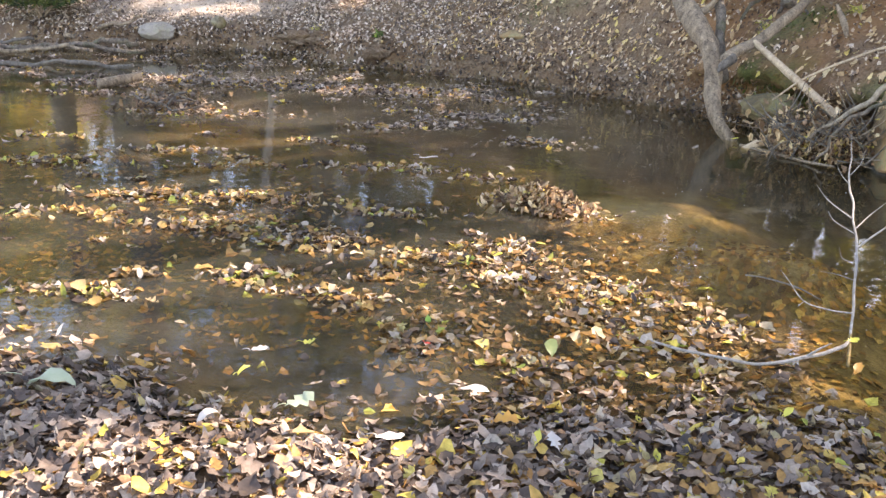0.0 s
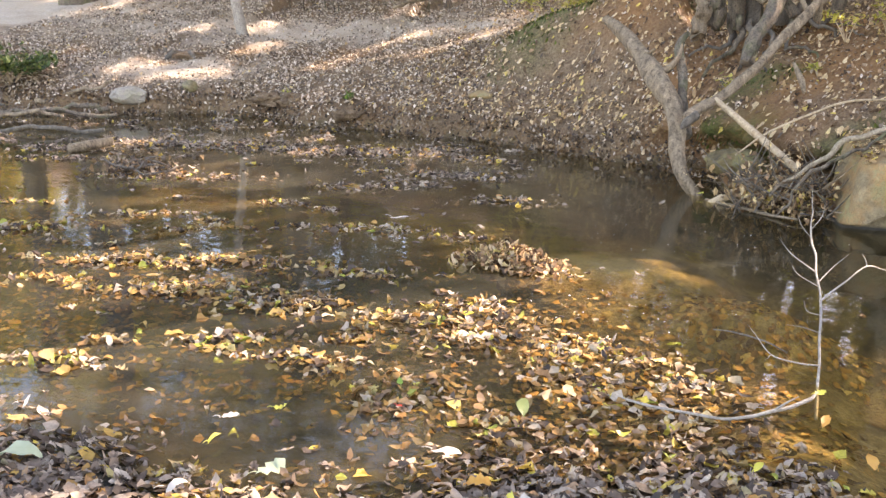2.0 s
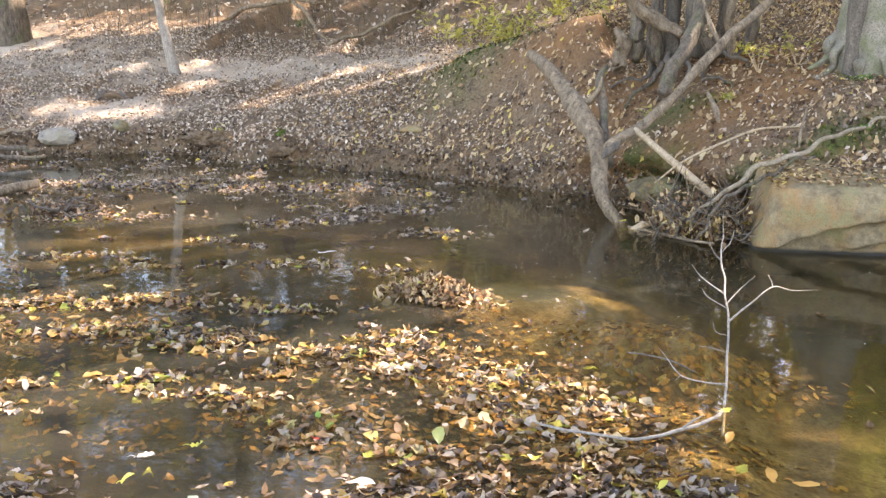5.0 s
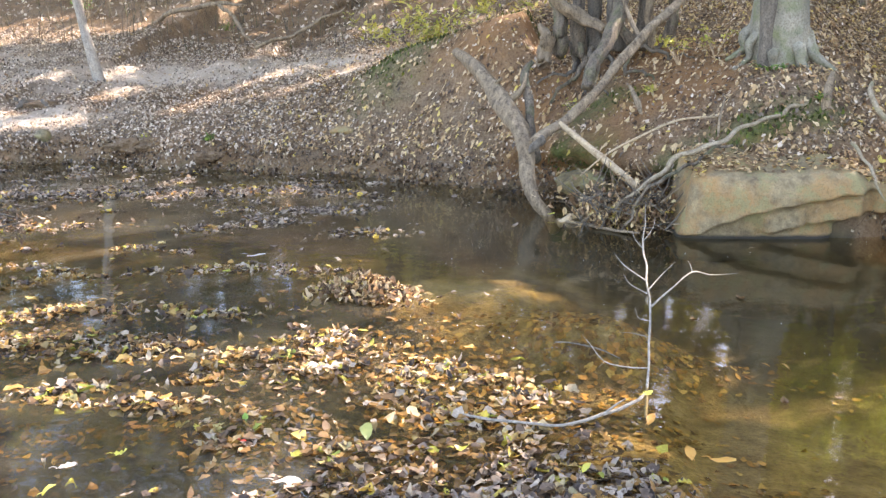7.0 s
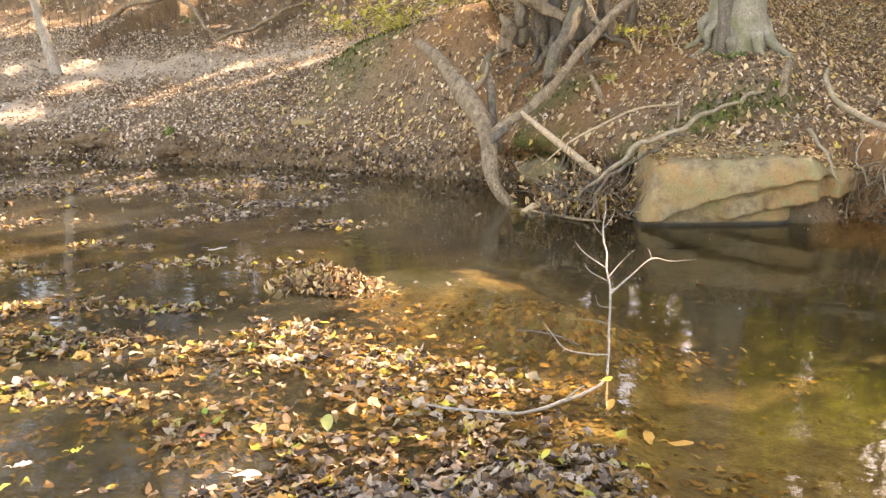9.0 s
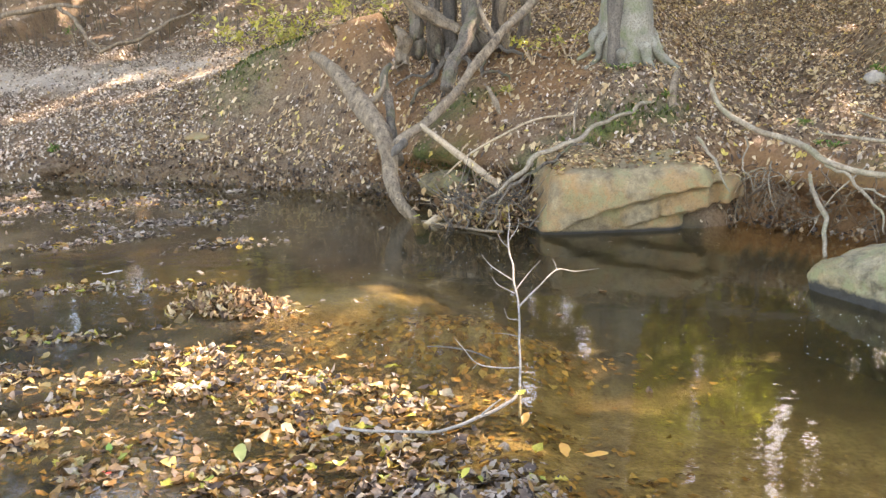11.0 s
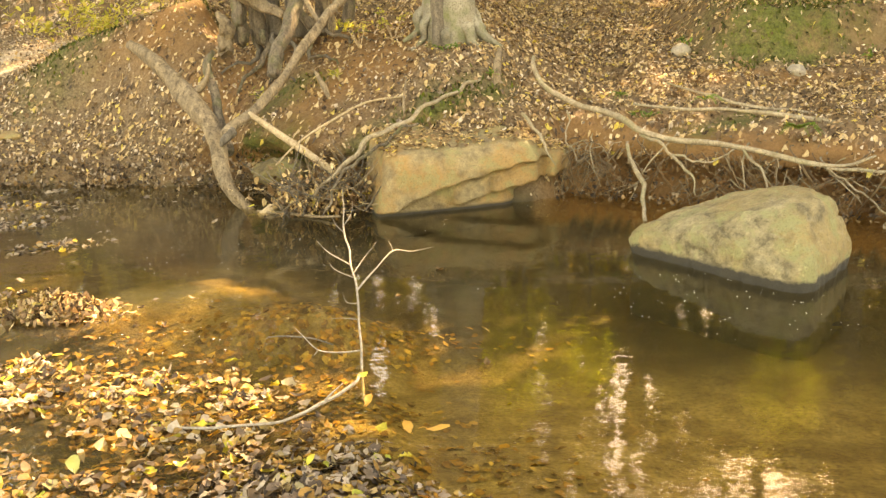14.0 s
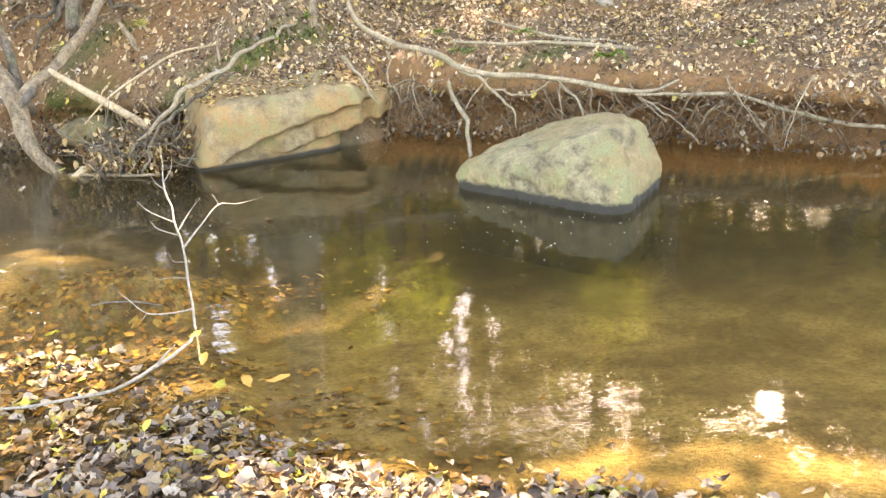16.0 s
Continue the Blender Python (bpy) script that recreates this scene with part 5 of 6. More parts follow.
for k in range(22):
    x = 1.62 + 0.142 * k + ro.uniform(-0.06, 0.06)
    slope = float(np.interp(x + 0.1, FAR_X, FAR_Y) - np.interp(x - 0.1, FAR_X, FAR_Y)) / 0.2
    back = Vector((-slope, 1, 0)).normalized()
    along = Vector((back.y, -back.x, 0))
    a = Vector((x, float(np.interp(x, FAR_X, FAR_Y)), ro.uniform(0.36, 0.47))) + back * ro.uniform(0.06, 0.14)
    s = ro.choice([1, 1, 1, -1]) * ro.uniform(0.05, 0.34)
    drop = a.z - ro.uniform(0.0, 0.14)
    b = a + along * s * 0.4 - back * ro.uniform(0.12, 0.2) - Vector((0, 0, drop * 0.3))
    c = a + along * s - back * ro.uniform(0.14, 0.28) - Vector((0, 0, drop))
    stick("exposed_root", [a + back * 0.1, a, b, c], [0.005, 0.006, 0.005, 0.002], BARK_ROOT if k % 3 == 1 else BARK_MUD, "thin brown root hanging over the hollow of the bank", "root", "thin hanging roots", seed=140 + k, wander=0.006, sides=7, per=5)


def rootlets(count, material, label, seed, thick):
    r = random.Random(seed)
    pieces = []
    for k in range(count):
        x = r.choice([r.uniform(1.5, 4.8), r.gauss(1.75, 0.12), r.gauss(2.6, 0.3), r.gauss(3.5, 0.3)])
        slope = float(np.interp(x + 0.1, FAR_X, FAR_Y) - np.interp(x - 0.1, FAR_X, FAR_Y)) / 0.2
        back = Vector((-slope, 1, 0)).normalized()
        o = Vector((x, float(np.interp(x, FAR_X, FAR_Y)), 0)) + back * r.uniform(-0.08, 0.10)
        z = r.uniform(0.14, 0.44)
        n = r.uniform(0.08, 0.26)
        side = Vector((back.y, -back.x, 0)) * r.uniform(-0.22, 0.22)
        a = o + Vector((0, 0, z))
        b = a + side * 0.5 - back * r.uniform(0.0, 0.08) - Vector((0, 0, n * r.uniform(0.1, 0.5)))
        c = b + side * r.uniform(0.2, 1.0) - back * r.uniform(-0.03, 0.06) - Vector((0, 0, n * r.uniform(0.3, 0.9)))
        c.z = max(c.z, 0.0)
        pieces.append(tube_arrays([a, b, c], [thick * r.uniform(0.5, 1.2), thick * 0.6, 0.001], sides=4, per=4, seed=k, wander=0.004))
    tagged(new("rootlets", joined(pieces, "rootlets", material)), label, "roots", kind="stuff")


rootlets(230, BARK_MUD, "fine dark rootlets hanging in the undercut bank", 1, 0.0045)
rootlets(110, BARK_ROOT, "fine brown rootlets hanging from the undercut bank", 2, 0.004)
# Leaves and scraps washed against the foot of the bank.
x = rng.uniform(-8.5, 4.6, 5200)
y = np.interp(x, FAR_X, FAR_Y) + 0.09 * fbm(x, np.interp(x, FAR_X, FAR_Y), 4.0, 2.0) + rng.normal(0.05, 0.08, 5200)
keep = (x > 1.5) | (x < 0.2)
pos = np.stack([x, y, np.maximum(ground_height(x, y), 0) + np.abs(rng.normal(0.0, 0.03, 5200))], -1)[keep]
leaf_field("foot_of_bank_leaves", pos, rng, LEAF_SODDEN, "dark sodden leaves washed against the foot of the bank", ["oval", "torn", "flake"], (0.03, 0.06), 0.8, 1.2, follow=False)

# A heap of leaves piled on the shoal.
lh = thing("leaf_heap", -1.57, 4.58, 0.0, "mounded heap of pale curled leaves standing out of the water", "leaf heap")
g = np.random.default_rng(55)
n = 520
q = np.clip(g.normal(0, 0.5, (n, 2)), -1.1, 1.1)
hz = 0.13 * np.exp(-1.6 * (q[:, 0] ** 2 + q[:, 1] ** 2)) * g.uniform(0.5, 1.0, n)
v, f = leaf_arrays("oval", np.stack([0.27 * q[:, 0], 0.15 * q[:, 1], hz], -1), g.uniform(0.04, 0.085, n), g.uniform(0, 6.28, n), g.normal(0, 0.7, n), g, 1.1)
part("piled_leaves", mesh_from("piled_leaves", v, f, LEAF_BANK), lh)
v, f = tube_arrays([(-0.30, -0.02, 0.01), (-0.05, 0.03, 0.07), (0.26, 0.0, 0.02)], [0.006, 0.008, 0.004], sides=6, per=4, seed=3)
part("caught_stick", mesh_from("caught_stick", v, f, BARK_DARK), lh)

# ---- the bare sapling in the water and the stick at its foot ----
tw = thing("bare_sapling", 0.03, 3.59, -0.05, "slender leafless sapling, pale and forked, leaning low across the water", "sapling")
tube("stem", [(0.03, 3.42, -0.06), (0.03, 3.59, 0.0), (0.022, 3.87, 0.085), (0.015, 4.16, 0.166), (-0.010, 4.35, 0.217), (-0.012, 4.55, 0.257), (-0.030, 4.70, 0.284), (-0.044, 4.85, 0.314), (-0.040, 5.05, 0.345), (-0.044, 5.2, 0.363), (-0.058, 5.4, 0.40)], [0.006, 0.006, 0.0058, 0.0056, 0.0052, 0.005, 0.005, 0.0045, 0.0036, 0.0028, 0.0012], BARK_TWIG, tw, sides=8, knots=0.1, wander=0.004, seed=200)
for k, (pts, r) in enumerate([
    ([(0.015, 4.16, 0.165), (0.07, 4.25, 0.196), (0.117, 4.32, 0.22), (0.212, 4.5, 0.252), (0.315, 4.62, 0.207), (0.452, 4.78, 0.175)], 0.0095),
    ([(-0.001, 4.3, 0.204), (0.06, 4.42, 0.25), (0.127, 4.5, 0.301)], 0.006), ([(0.212, 4.5, 0.252), (0.205, 4.54, 0.27), (0.192, 4.6, 0.282)], 0.004),
    ([(-0.012, 4.38, 0.231), (-0.125, 4.5, 0.27), (-0.184, 4.6, 0.308)], 0.006), ([(-0.002, 4.26, 0.203), (-0.087, 4.33, 0.225), (-0.119, 4.4, 0.246)], 0.005),
    ([(0.027, 3.72, 0.038), (-0.064, 3.7, 0.044), (-0.162, 3.7, 0.063), (-0.229, 3.75, 0.117), (-0.271, 3.8, 0.144)], 0.007), ([(0.021, 3.95, 0.095), (-0.053, 3.95, 0.109), (-0.115, 3.9, 0.129)], 0.004),
    ([(0.016, 4.06, 0.135), (-0.034, 4.1, 0.132), (-0.053, 4.15, 0.164)], 0.004), ([(-0.041, 4.78, 0.288), (-0.084, 4.85, 0.315), (-0.11, 4.95, 0.343)], 0.005),
    ([(-0.038, 4.85, 0.317), (0.003, 4.95, 0.358), (0.014, 5.05, 0.399)], 0.005), ([(-0.162, 3.7, 0.063), (-0.17, 3.68, 0.06), (-0.183, 3.66, 0.051)], 0.003),
]):
    tube("twig", pts, [r * 0.62, r * 0.42, 0.0008], BARK_TWIG, tw, sides=6, seed=210 + k)
fs = thing("fallen_stick", -0.75, 3.16, 0.0, "bowed pale stick lying across the leaves in shallow water", "stick")
tube("stem", [(-0.76, 3.17, 0.015), (-0.59, 3.12, 0.02), (-0.43, 3.12, 0.025), (-0.28, 3.15, 0.02), (-0.12, 3.26, 0.025), (-0.01, 3.39, 0.03), (0.03, 3.52, 0.015)], [0.0035, 0.0055, 0.006, 0.0065, 0.0075, 0.0075, 0.005], BARK_TWIG, fs, sides=9, knots=0.1, wander=0.004, seed=230)
tube("knot", [(-0.13, 3.25, 0.03), (-0.09, 3.27, 0.06), (-0.05, 3.30, 0.08)], [0.005, 0.004, 0.0015], BARK_TWIG, fs, sides=6, seed=231)
stick("thin_twig", [(-0.42, 4.05, 0.0), (-0.33, 3.95, 0.04), (-0.2, 3.85, 0.06), (-0.1, 3.78, 0.05)], [0.003, 0.004, 0.004, 0.002], BARK_DARK, "thin dark twig poking out of the shallow water", seed=232)
stick("thin_twig", [(-3.35, 7.15, 0.0), (-3.30, 7.1, 0.08), (-3.33, 7.05, 0.16)], [0.006, 0.005, 0.002], BARK_PALE, "short pale twig poking out of the leaf raft", seed=233)

# ---- logs, bush and trunks upstream ----
for k, (pts, r, mat, label) in enumerate([
    ([(-8.6, 6.85, 0.07), (-7.8, 7.0, 0.09), (-7.2, 7.2, 0.10), (-6.75, 7.42, 0.08)], [0.05, 0.055, 0.05, 0.035], BARK_GREY, "long grey log stranded at the water's edge"),
    ([(-8.4, 6.6, 0.05), (-7.8, 6.85, 0.08), (-7.25, 6.95, 0.12), (-7.0, 7.0, 0.13)], [0.035, 0.045, 0.04, 0.03], BARK_PALE, "pale weathered log stranded at the water's edge"),
    ([(-7.5, 7.2, 0.10), (-7.1, 7.35, 0.14), (-6.85, 7.5, 0.14)], [0.06, 0.06, 0.05], BARK_GREY, "short thick grey log stranded at the water's edge"),
    ([(-7.6, 6.3, 0.03), (-6.92, 6.58, 0.05), (-6.35, 6.79, 0.04)], [0.04, 0.05, 0.04], BARK_DARK, "dark wet log lying in the shallows"),
    ([(-7.9, 7.5, 0.12), (-7.4, 7.7, 0.25), (-7.05, 7.8, 0.38)], [0.05, 0.045, 0.03], BARK_PALE, "pale log slanting up the bank"),
    ([(-5.98, 5.95, 0.04), (-5.9, 6.12, 0.05), (-5.82, 6.30, 0.06)], [0.085, 0.09, 0.085], BARK_PALE, "short pale cut log lying on the leaf raft"),
    ([(-8.9, 6.9, 0.10), (-8.2, 6.75, 0.13), (-7.7, 6.9, 0.16)], [0.04, 0.04, 0.03], BARK_DARK, "dark log on top of the stranded logs"),
]):
    stick("log", pts, [0.48 * q for q in r], mat, label, "log", "stranded logs", seed=240 + k, sides=14, per=10, wander=0.02 if k != 5 else 0.0, gnarl=0.05)
heap = thing("debris_heap", -5.0, 5.65, 0.0, "low dark heap of sodden sticks and leaves on the shoal", "debris")
for k in range(24):
    a = Vector((-5.0 + br.uniform(-0.28, 0.28), 5.65 + br.uniform(-0.22, 0.22), br.uniform(0.0, 0.08)))
    ang = br.uniform(0, 6.28)
    b = a + Vector((math.cos(ang) * 0.16, math.sin(ang) * 0.16, br.uniform(-0.02, 0.07)))
    tube("dead_stick", [a, a.lerp(b, 0.5), b], [0.009, 0.008, 0.003], BARK_DARK, heap, sides=5, per=2, seed=k)
pb = np.stack([rng.normal(-5.0, 0.17, 260), rng.normal(5.65, 0.13, 260), np.abs(rng.normal(0.02, 0.045, 260))], -1)
v, f = leaf_arrays("oval", pb - np.array(heap.location), rng.uniform(0.04, 0.08, 260), rng.uniform(0, 6.28, 260), rng.normal(0, 0.7, 260), rng)
part("sodden_leaves", mesh_from("sodden_leaves", v, f, LEAF_SODDEN), heap)

sz = float(ground_height(-7.2, 10.4))
sap = thing("slender_tree", -7.2, 10.4, sz, "slim pale-barked tree leaning beside the path", "tree")
tube("trunk", [(-7.12, 10.4, sz - 0.1), (-7.14, 10.4, sz + 0.05), (-7.22, 10.4, sz + 0.42), (-7.30, 10.4, sz + 0.85), (-7.42, 10.4, sz + 2.2), (-7.3, 10.5, sz + 5.0)], [0.11, 0.08, 0.066, 0.06, 0.055, 0.03], BARK_TWIG, sap, sides=12, seed=260)
tube("limb", [(-7.36, 10.34, sz + 2.0), (-6.8, 10.6, sz + 3.0), (-6.3, 11, sz + 4.2)], [0.035, 0.025, 0.01], BARK_PALE, sap, sides=7, seed=261)
tree(-11.0, 11.7, 12, 0.28, (-10.5, 12.5, 10), (3.5, 3.2, 2.8), 5000, 90, "broad grey tree standing by the path", flare=1.3)
# An eroded step of earth, built as a low lump with root ends.
st = thing("earth_ledge", -7.3, 9.35, float(ground_height(-7.3, 9.35)) - 0.05, "low eroded ledge of brown earth on the bank", "stump")
part("ledge_body", rock("ledge_body", (0.42, 0.18, 0.17), 71, BARK_MUD, 0.3, flat=0.3, cuts=4), st)
for k in range(3):
    ang = 3.5 + k * 0.95
    tube("root", [(st.location.x + 0.25 * math.cos(ang), st.location.y + 0.1 * math.sin(ang), st.location.z + 0.08), (st.location.x + 0.5 * math.cos(ang), st.location.y + 0.24 * math.sin(ang), st.location.z - 0.02)], [0.04, 0.02], BARK_DARK, st, sides=7, per=3, seed=k)
for k, (pts, r, label) in enumerate([
    ([(-8.6, 14, 1.25), (-7.6, 13.0, 1.45), (-6.8, 13.0, 1.63), (-6.3, 13.0, 1.62)], [0.035, 0.04, 0.035, 0.02], "long pale fallen branch on the hillside"),
    ([(-6.7, 13.0, 1.60), (-6.4, 12.7, 1.50), (-6.0, 12.3, 1.25), (-5.65, 12.0, 1.02)], [0.03, 0.028, 0.025, 0.015], "forked pale fallen branch on the hillside"),
    ([(-5.65, 12.0, 1.0), (-5.3, 12.3, 1.16), (-4.9, 12.6, 1.34), (-4.6, 12.8, 1.55)], [0.03, 0.03, 0.025, 0.012], "grey fallen branch lying above the path"),
    ([(-9.5, 13.5, 1.3), (-9.0, 13.5, 1.7), (-8.7, 13.6, 2.2)], [0.02, 0.016, 0.01], "thin bare stem standing on the hillside"),
]):
    stick("fallen_branch", pts, r, BARK_PALE, label, "branch", "fallen branches of the hillside", seed=280 + k, wander=0.02)


# Eroded clods of the low bank upstream.
for k, (x, y, sx, sy, sz) in enumerate([(-5.62, 8.5, 0.20, 0.14, 0.09), (-5.2, 8.45, 0.18, 0.14, 0.09), (-4.4, 8.2, 0.22, 0.12, 0.07)]):
    stone("earth_clod", x, y, (sx, sy, sz), 81 + k, GROUND, "lump of eroded brown clay at the foot of the bank", "clod", turn=30 * k, sink=0.68, cuts=3, rough=0.5)
# Dry stems of last summer's undergrowth on the hillside.
dr = random.Random(12)
pieces = []
for k in range(650):
    x, y = dr.uniform(-11, 1.0), dr.uniform(12.2, 17.5)
    z, h = float(ground_height(x, y)), dr.uniform(0.12, 0.55)
    lean = Vector((dr.gauss(0, 0.2), dr.gauss(0, 0.2), 0)) * h
    pieces.append(tube_arrays([(x, y, z - 0.03), (x + 0.4 * lean.x, y + 0.4 * lean.y, z + 0.6 * h), (x + 1.3 * lean.x, y + 1.3 * lean.y, z + h)], [dr.uniform(0.004, 0.011), 0.005, 0.002], sides=3, per=2, seed=k))
tagged(new("dry_undergrowth", joined(pieces, "dry_undergrowth", BARK_GREY)), "thin dry stems of undergrowth on the hillside", "undergrowth", kind="stuff")


# ---- small plants ----
def plant(name, x, y, z, height, spread, count, leaf, material, seed, label, category, stems=5, kind="oval", z_low=0.2):
    t = thing(name, x, y, z, label, category)
    r = random.Random(seed)
    g = np.random.default_rng(seed)
    tips = []
    for k in range(stems):
        ang, d = r.uniform(0, 6.28), spread * r.uniform(0.3, 1.0)
        tip = Vector((x + math.cos(ang) * d, y + math.sin(ang) * d, z + height * r.uniform(0.5, 1.0)))
        mid = Vector((x, y, z)).lerp(tip, 0.5) + Vector((0, 0, height * 0.12))
        tube("stem", [(x, y, z - 0.02), mid, tip], [0.006 + 0.004 * height, 0.004, 0.0015], BARK_TAN, t, sides=5, per=4, seed=seed + k)
        tips.append((mid, tip))
    p = []
    for k in range(count):
        a, b = tips[k % stems]
        q = a.lerp(b, g.uniform(z_low - 0.2, 1.05))
        p.append((q.x + g.normal(0, spread * 0.14) - x, q.y + g.normal(0, spread * 0.14) - y, q.z + g.normal(0, height * 0.06) - z))
    v, f = leaf_arrays(kind, np.array(p), g.uniform(*leaf, count), g.uniform(0, 6.28, count), g.normal(0, 0.5, count), g, 0.6)
    part("foliage", mesh_from("foliage", v, f, material), t)
    return t


plant("yellow_bush", -2.75, 10.15, float(ground_height(-2.75, 10.15)), 0.80, 0.75, 520, (0.05, 0.11), LEAF_YELLOW, 1, "low bush with yellow autumn leaves above the mossy hump", "bush", 9)
plant("yellow_bush", -1.75, 9.75, float(ground_height(-1.75, 9.75)), 0.32, 0.4, 130, (0.05, 0.10), LEAF_YELLOW, 2, "small bush with yellow-green leaves on the bank", "bush", 7)
plant("green_bush", -8.45, 7.75, float(ground_height(-8.45, 7.75)), 0.34, 0.5, 900, (0.05, 0.10), LEAF_DARK, 3, "dark green leafy bush at the water's edge", "bush", 14, z_low=0.1)
plant("green_bush", -9.4, 7.95, float(ground_height(-9.4, 7.95)), 0.5, 0.7, 900, (0.05, 0.10), LEAF_DARK, 4, "dark green leafy bush behind the logs", "bush", 14, z_low=0.1)
for k, (x, y, h, s, n, mat, label) in enumerate([
    (-0.06, 7.75, 0.14, 0.16, 26, LEAF_YELLOW, "seedling with yellow-green leaves on the clay bank"),
    (0.12, 8.2, 0.30, 0.28, 60, LEAF_YELLOW, "seedling with yellow-green leaves beside the tree"),
    (0.42, 8.15, 0.28, 0.22, 46, LEAF_YELLOW, "seedling with yellow leaves at the tree's foot"),
    (0.78, 7.62, 0.10, 0.14, 24, LEAF_GREEN, "low green plant at the tree's foot"),
    (0.87, 7.02, 0.07, 0.10, 16, LEAF_GREEN, "tiny green plant on the moss"),
    (1.17, 7.22, 0.10, 0.09, 16, LEAF_GREEN, "small green sprout on the bank"),
    (-0.72, 7.85, 0.22, 0.16, 26, LEAF_YELLOW, "seedling with yellow leaves beneath the gnarled tree"),
    (-4.45, 8.28, 0.14, 0.10, 34, LEAF_GREEN, "small green weed at the foot of the bank"),
    (2.2, 6.62, 0.10, 0.16, 30, LEAF_GREEN, "low green weeds on the bank's lip"),
    (3.05, 8.3, 0.12, 0.16, 26, LEAF_GREEN, "low green plants among the leaves"),
    (-6.6, 13.2, 0.35, 0.2, 40, LEAF_GREEN, "small green seedling on the hillside"),
    (-9.4, 13.6, 0.5, 0.4, 80, LEAF_GREEN, "green seedling on the hillside"),
    (4.35, 7.3, 0.15, 0.14, 30, LEAF_GREEN, "low green plants on the leafy slope"),
    (-5.35, 8.55, 0.10, 0.08, 14, LEAF_YELLOW, "tiny yellow sprout on the bank"),
]):
    plant("seedling", x, y, float(ground_height(x, y)), h, s, n, (0.035, 0.075), mat, 300 + k, label, "seedling", 4)


def fern(x, y, z, length, count, seed):
    t = thing("fern", x, y, z, "small green fern drooping from the bank", "fern", "ferns of the bank")
    r, g = random.Random(seed), np.random.default_rng(seed)
    for k in range(count):
        ang = -1.6 + r.uniform(-1.5, 1.5)
        ln = length * r.uniform(0.7, 1.0)
        line = curve_through([(0, 0, 0), (math.cos(ang) * ln * 0.5, math.sin(ang) * ln * 0.5, ln * 0.28), (math.cos(ang) * ln, math.sin(ang) * ln, -ln * 0.12)], 8)
        n = len(line)
        p, yaw, size = [], [], []
        for i in range(2, n):
            for s in (-1, 1):
                wl = length * 0.22 * (1 - (i / n) ** 2) + 0.006
                p.append(line[i] + np.array((-math.sin(ang), math.cos(ang), 0)) * s * wl * 0.5)
                yaw.append(ang + s * 1.35)
                size.append(wl)
        v, f = leaf_arrays("narrow", np.array(p), np.array(size), np.array(yaw), g.normal(0, 0.15, len(p)), g, 0.3)
        fr = part("frond", mesh_from("frond", v, f, LEAF_GREEN), t)
        tv, tf = tube_arrays(line[::4] if n > 8 else line, [0.003, 0.0015], sides=4, per=3, seed=k)
        part("midrib", mesh_from("midrib", tv, tf, LEAF_GREEN), fr)
    return t


fern(3.02, 5.78, 0.53, 0.20, 6, 1)
fern(2.62, 6.45, 0.66, 0.15, 5, 2)
fern(2.05, 6.65, 0.70, 0.12, 5, 3)
fern(4.1, 5.75, 0.52, 0.14, 5, 4)

# Grass and moss tufts.
x, y = sprinkle(32000, (-4, 6, 6, 10.5), lambda x, y: np.where(far_side(x, y) > 0.1, patches(MOSS, x, y), 0))
pos = np.stack([x, y, ground_height(x, y) + 0.012], -1)
k = len(pos)
v, f = leaf_arrays("narrow", pos, rng.uniform(0.025, 0.07, k), rng.uniform(0, 6.28, k), rng.normal(0.9, 0.4, k), rng, 0.6)
tagged(new("moss_tufts", mesh_from("moss_tufts", v, f, LEAF_MOSS)), "short green moss and grass on the bank", "moss", kind="stuff")


# ---- single leaves that stand out ----
def single_leaf(x, y, z, size, turn, colour, kind, label, seed, tilt=0.1):
    g = np.random.default_rng(seed)
    t = thing("fallen_leaf", x, y, z, label, "leaf", "bright leaves on the water and shore")
    v, f = leaf_arrays(kind, np.zeros((1, 3)), np.array([size]), np.array([radians(turn)]), np.array([tilt]), g, 0.7)
    part("blade", mesh_from("blade", v, f, colour), t)
    c, s = math.cos(radians(turn)), math.sin(radians(turn))
    tv, tf = tube_arrays([(-0.45 * size * c, -0.45 * size * s, 0.002), (-0.62 * size * c, -0.62 * size * s, 0.006), (-0.8 * size * c, -0.8 * size * s, 0.002)], [0.0018, 0.0015, 0.001], sides=4, per=3)
    part("stalk", mesh_from("stalk", tv, tf, colour), t)


PALE_GREEN = make_plain("pale_green_leaf", (0.34, 0.39, 0.23), (0.46, 0.49, 0.33), 40, 0.5, 0.3)
FRESH_GREEN = make_plain("fresh_green_leaf", (0.16, 0.32, 0.04), (0.28, 0.42, 0.08), 40, 0.4, 0.35)
DULL_GREEN = make_plain("dull_green_leaf", (0.15, 0.19, 0.06), (0.27, 0.30, 0.11), 40, 0.5, 0.25)
LEMON = make_plain("lemon_leaf", (0.60, 0.55, 0.08), (0.70, 0.62, 0.12), 40, 0.4, 0.35)
CHALK = make_plain("pale_leaf", (0.48, 0.41, 0.34), (0.62, 0.55, 0.47), 40, 0.5, 0.25)
ORANGE = make_plain("orange_leaf", (0.55, 0.24, 0.05), (0.65, 0.36, 0.08), 40, 0.45, 0.3)
RED = make_plain("red_leaf", (0.55, 0.05, 0.04), (0.65, 0.10, 0.06), 40, 0.45, 0.3)
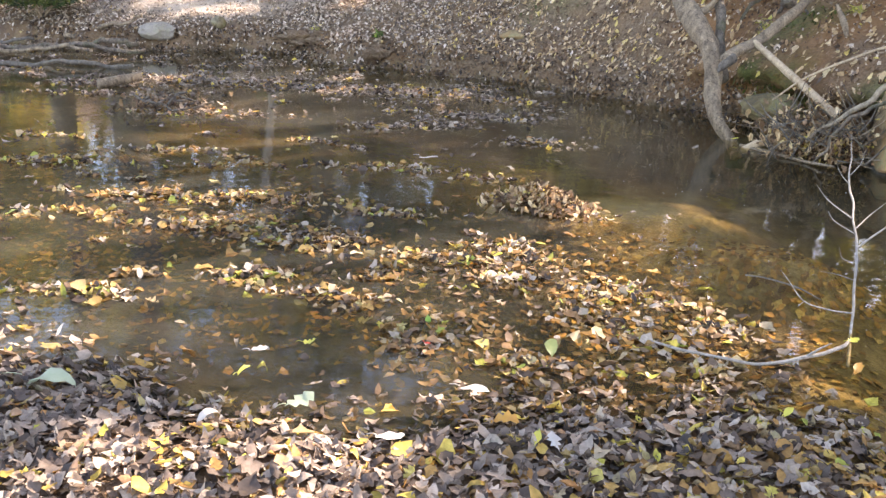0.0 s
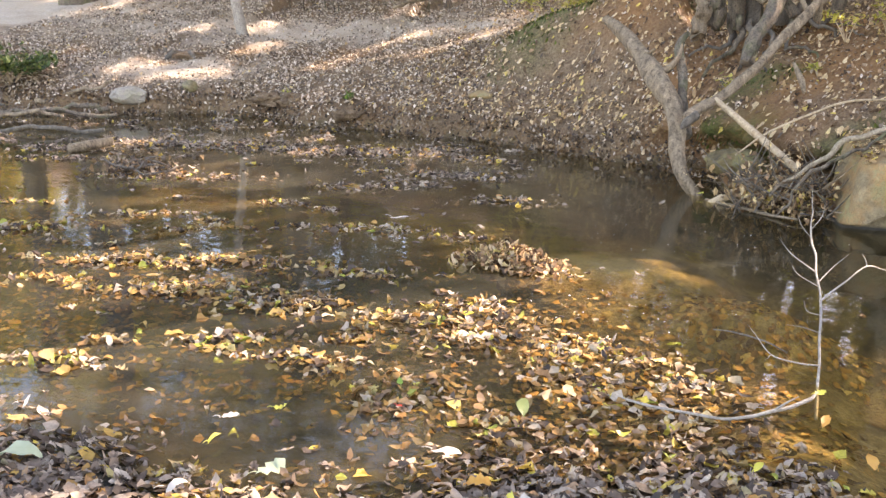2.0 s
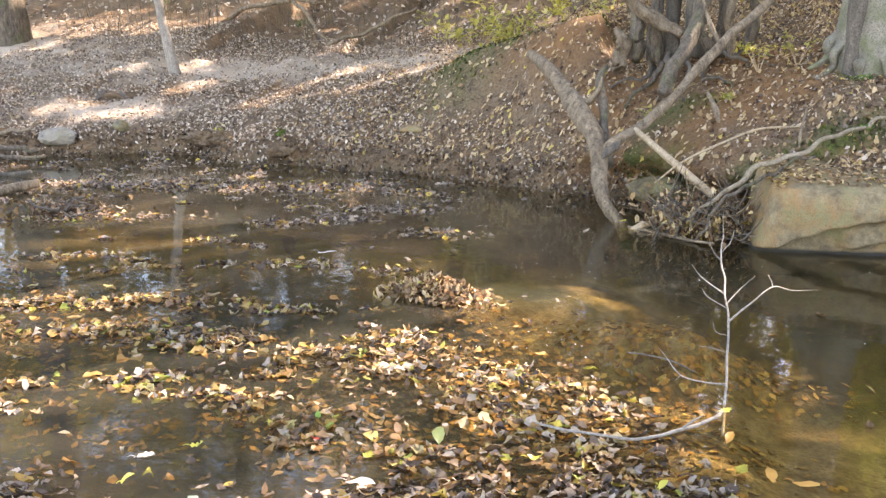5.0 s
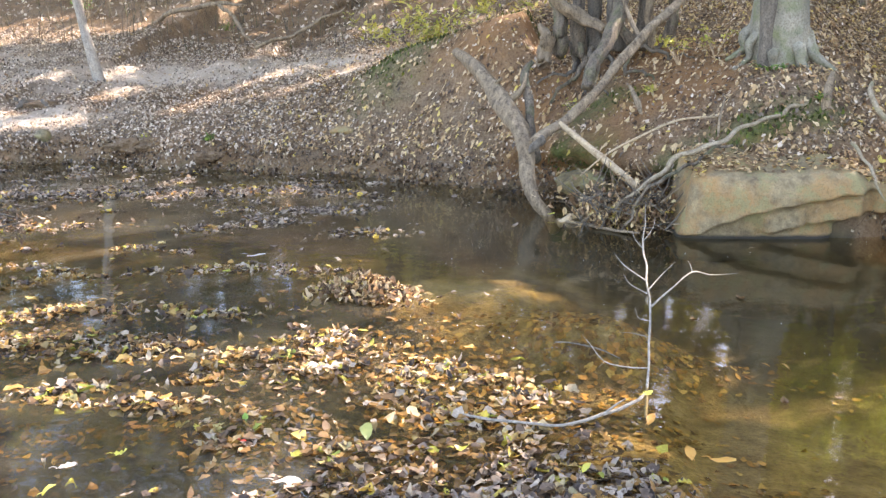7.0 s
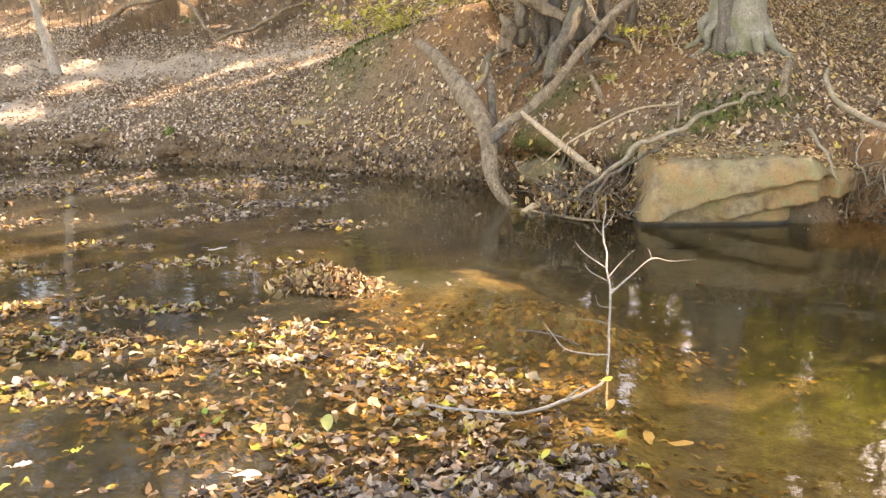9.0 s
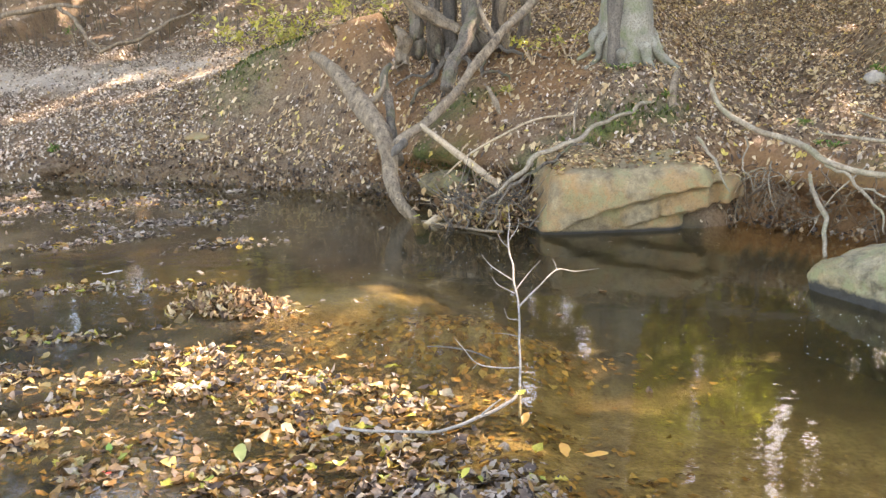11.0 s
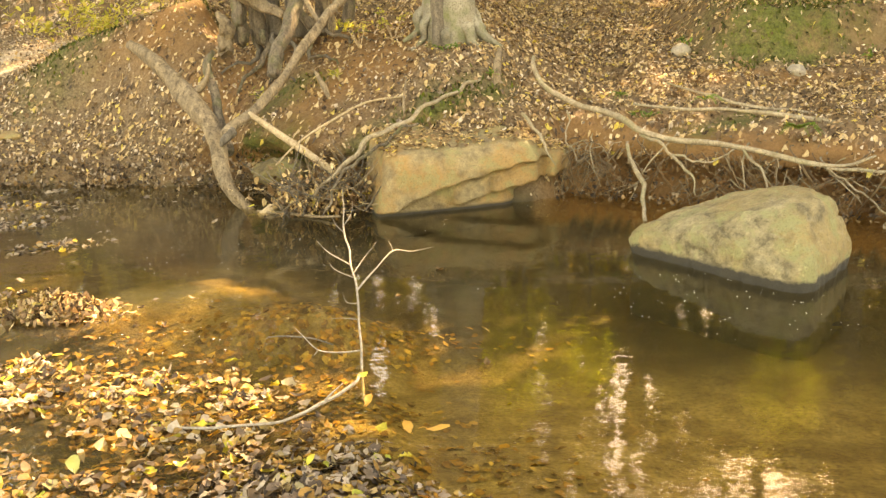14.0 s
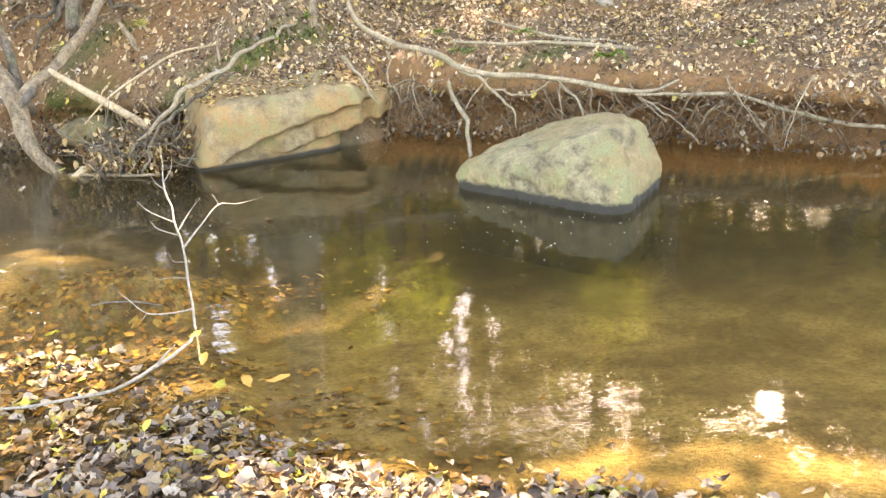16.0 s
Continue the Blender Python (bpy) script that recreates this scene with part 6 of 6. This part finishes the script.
for k, (x, y, s, turn, col, kind, label) in enumerate([
    (-2.43, 1.93, 0.20, 20, PALE_GREEN, "oval", "long pale green leaf on the shore litter"), (-1.63, 2.2, 0.11, 60, PALE_GREEN, "lobed", "broad pale green leaf on the shore litter"),
    (-1.0, 2.93, 0.12, 110, DULL_GREEN, "oval", "green wilted leaf in the shallow water"), (-1.5, 2.93, 0.06, 120, FRESH_GREEN, "oval", "bright green leaf on the leaf raft"),
    (-1.14, 2.51, 0.11, 5, CHALK, "oval", "chalky white upturned leaf on the shore"), (-0.61, 2.86, 0.07, 10, LEMON, "oval", "lemon yellow leaf on the shallow water"),
    (-1.91, 2.29, 0.065, 80, LEMON, "oval", "lemon yellow leaf on the shore"), (-1.95, 2.44, 0.075, 30, CHALK, "lobed", "pale lobed leaf floating on the water"),
    (-1.81, 1.96, 0.09, 50, CHALK, "oval", "cream-coloured leaf on the shore litter"), (-2.71, 2.25, 0.06, 60, CHALK, "oval", "pale leaf standing up in the shallows"),
    (-1.25, 2.1, 0.09, 20, CHALK, "oval", "cream-coloured leaf in the sun"), (-0.84, 2.26, 0.07, 100, LEMON, "oval", "yellow leaf on the shore litter"),
    (-0.79, 2.27, 0.08, 120, CHALK, "lobed", "pale lobed leaf on the shore litter"), (-0.98, 2.37, 0.10, 10, ORANGE, "lobed", "rust-orange leaf on the shore"),
    (-2.5, 5.15, 0.13, 10, CHALK, "narrow", "white curled leaf floating on the water"), (-1.82, 2.57, 0.06, 30, LEMON, "lobed", "yellow leaf floating on the water"),
    (-0.16, 2.82, 0.07, 70, LEMON, "oval", "yellow leaf lying on the shore litter"), (0.05, 3.25, 0.10, 75, ORANGE, "narrow", "orange leaf at the water's edge"),
    (0.19, 3.01, 0.10, 100, ORANGE, "narrow", "orange-brown leaf at the water's edge"), (0.30, 2.97, 0.09, 0, ORANGE, "narrow", "orange-yellow leaf floating beside the shore"),
    (-1.42, 2.75, 0.03, 0, RED, "oval", "small red leaf on the shallow water"), (0.03, 3.47, 0.055, 40, LEMON, "lobed", "yellow leaf at the sapling's foot"),
    (-0.76, 6.6, 0.05, 40, LEMON, "oval", "yellow leaf at the foot of the dead trunk"), (1.12, 6.42, 0.08, 70, CHALK, "oval", "pale leaf on top of the rock"),
]):
    z = 0.53 if label.endswith("rock") else max(float(ground_height(x, y)), 0.0) + (0.055 if float(near_side(x, y)) > 0 else 0.03)
    single_leaf(x, y, z, s, turn, col, kind, label, 400 + k, 0.1 if "standing" not in label else 0.9)

# Foam and drifting specks on the pool.
SPECK = make_plain("foam", (0.75, 0.74, 0.70), (0.85, 0.84, 0.80), 60, 0.6)
x, y = sprinkle(800, (-1.3, 3.0, 3.6, 6.3), lambda x, y: np.where(far_side(x, y) < -0.1, smooth(0.25, 0.9, fbm(x, y, 2.0, 1.5) + 0.35), 0))
k = len(x)
v, f = leaf_arrays("plain", np.stack([x, y, 0 * x + 0.004], -1), rng.uniform(0.004, 0.011, k), rng.uniform(0, 6.28, k), 0 * x, rng, 0.2)
tagged(new("foam_specks", mesh_from("foam_specks", v, f, SPECK)), "white specks of foam and fluff drifting on the pool", "foam", kind="stuff")
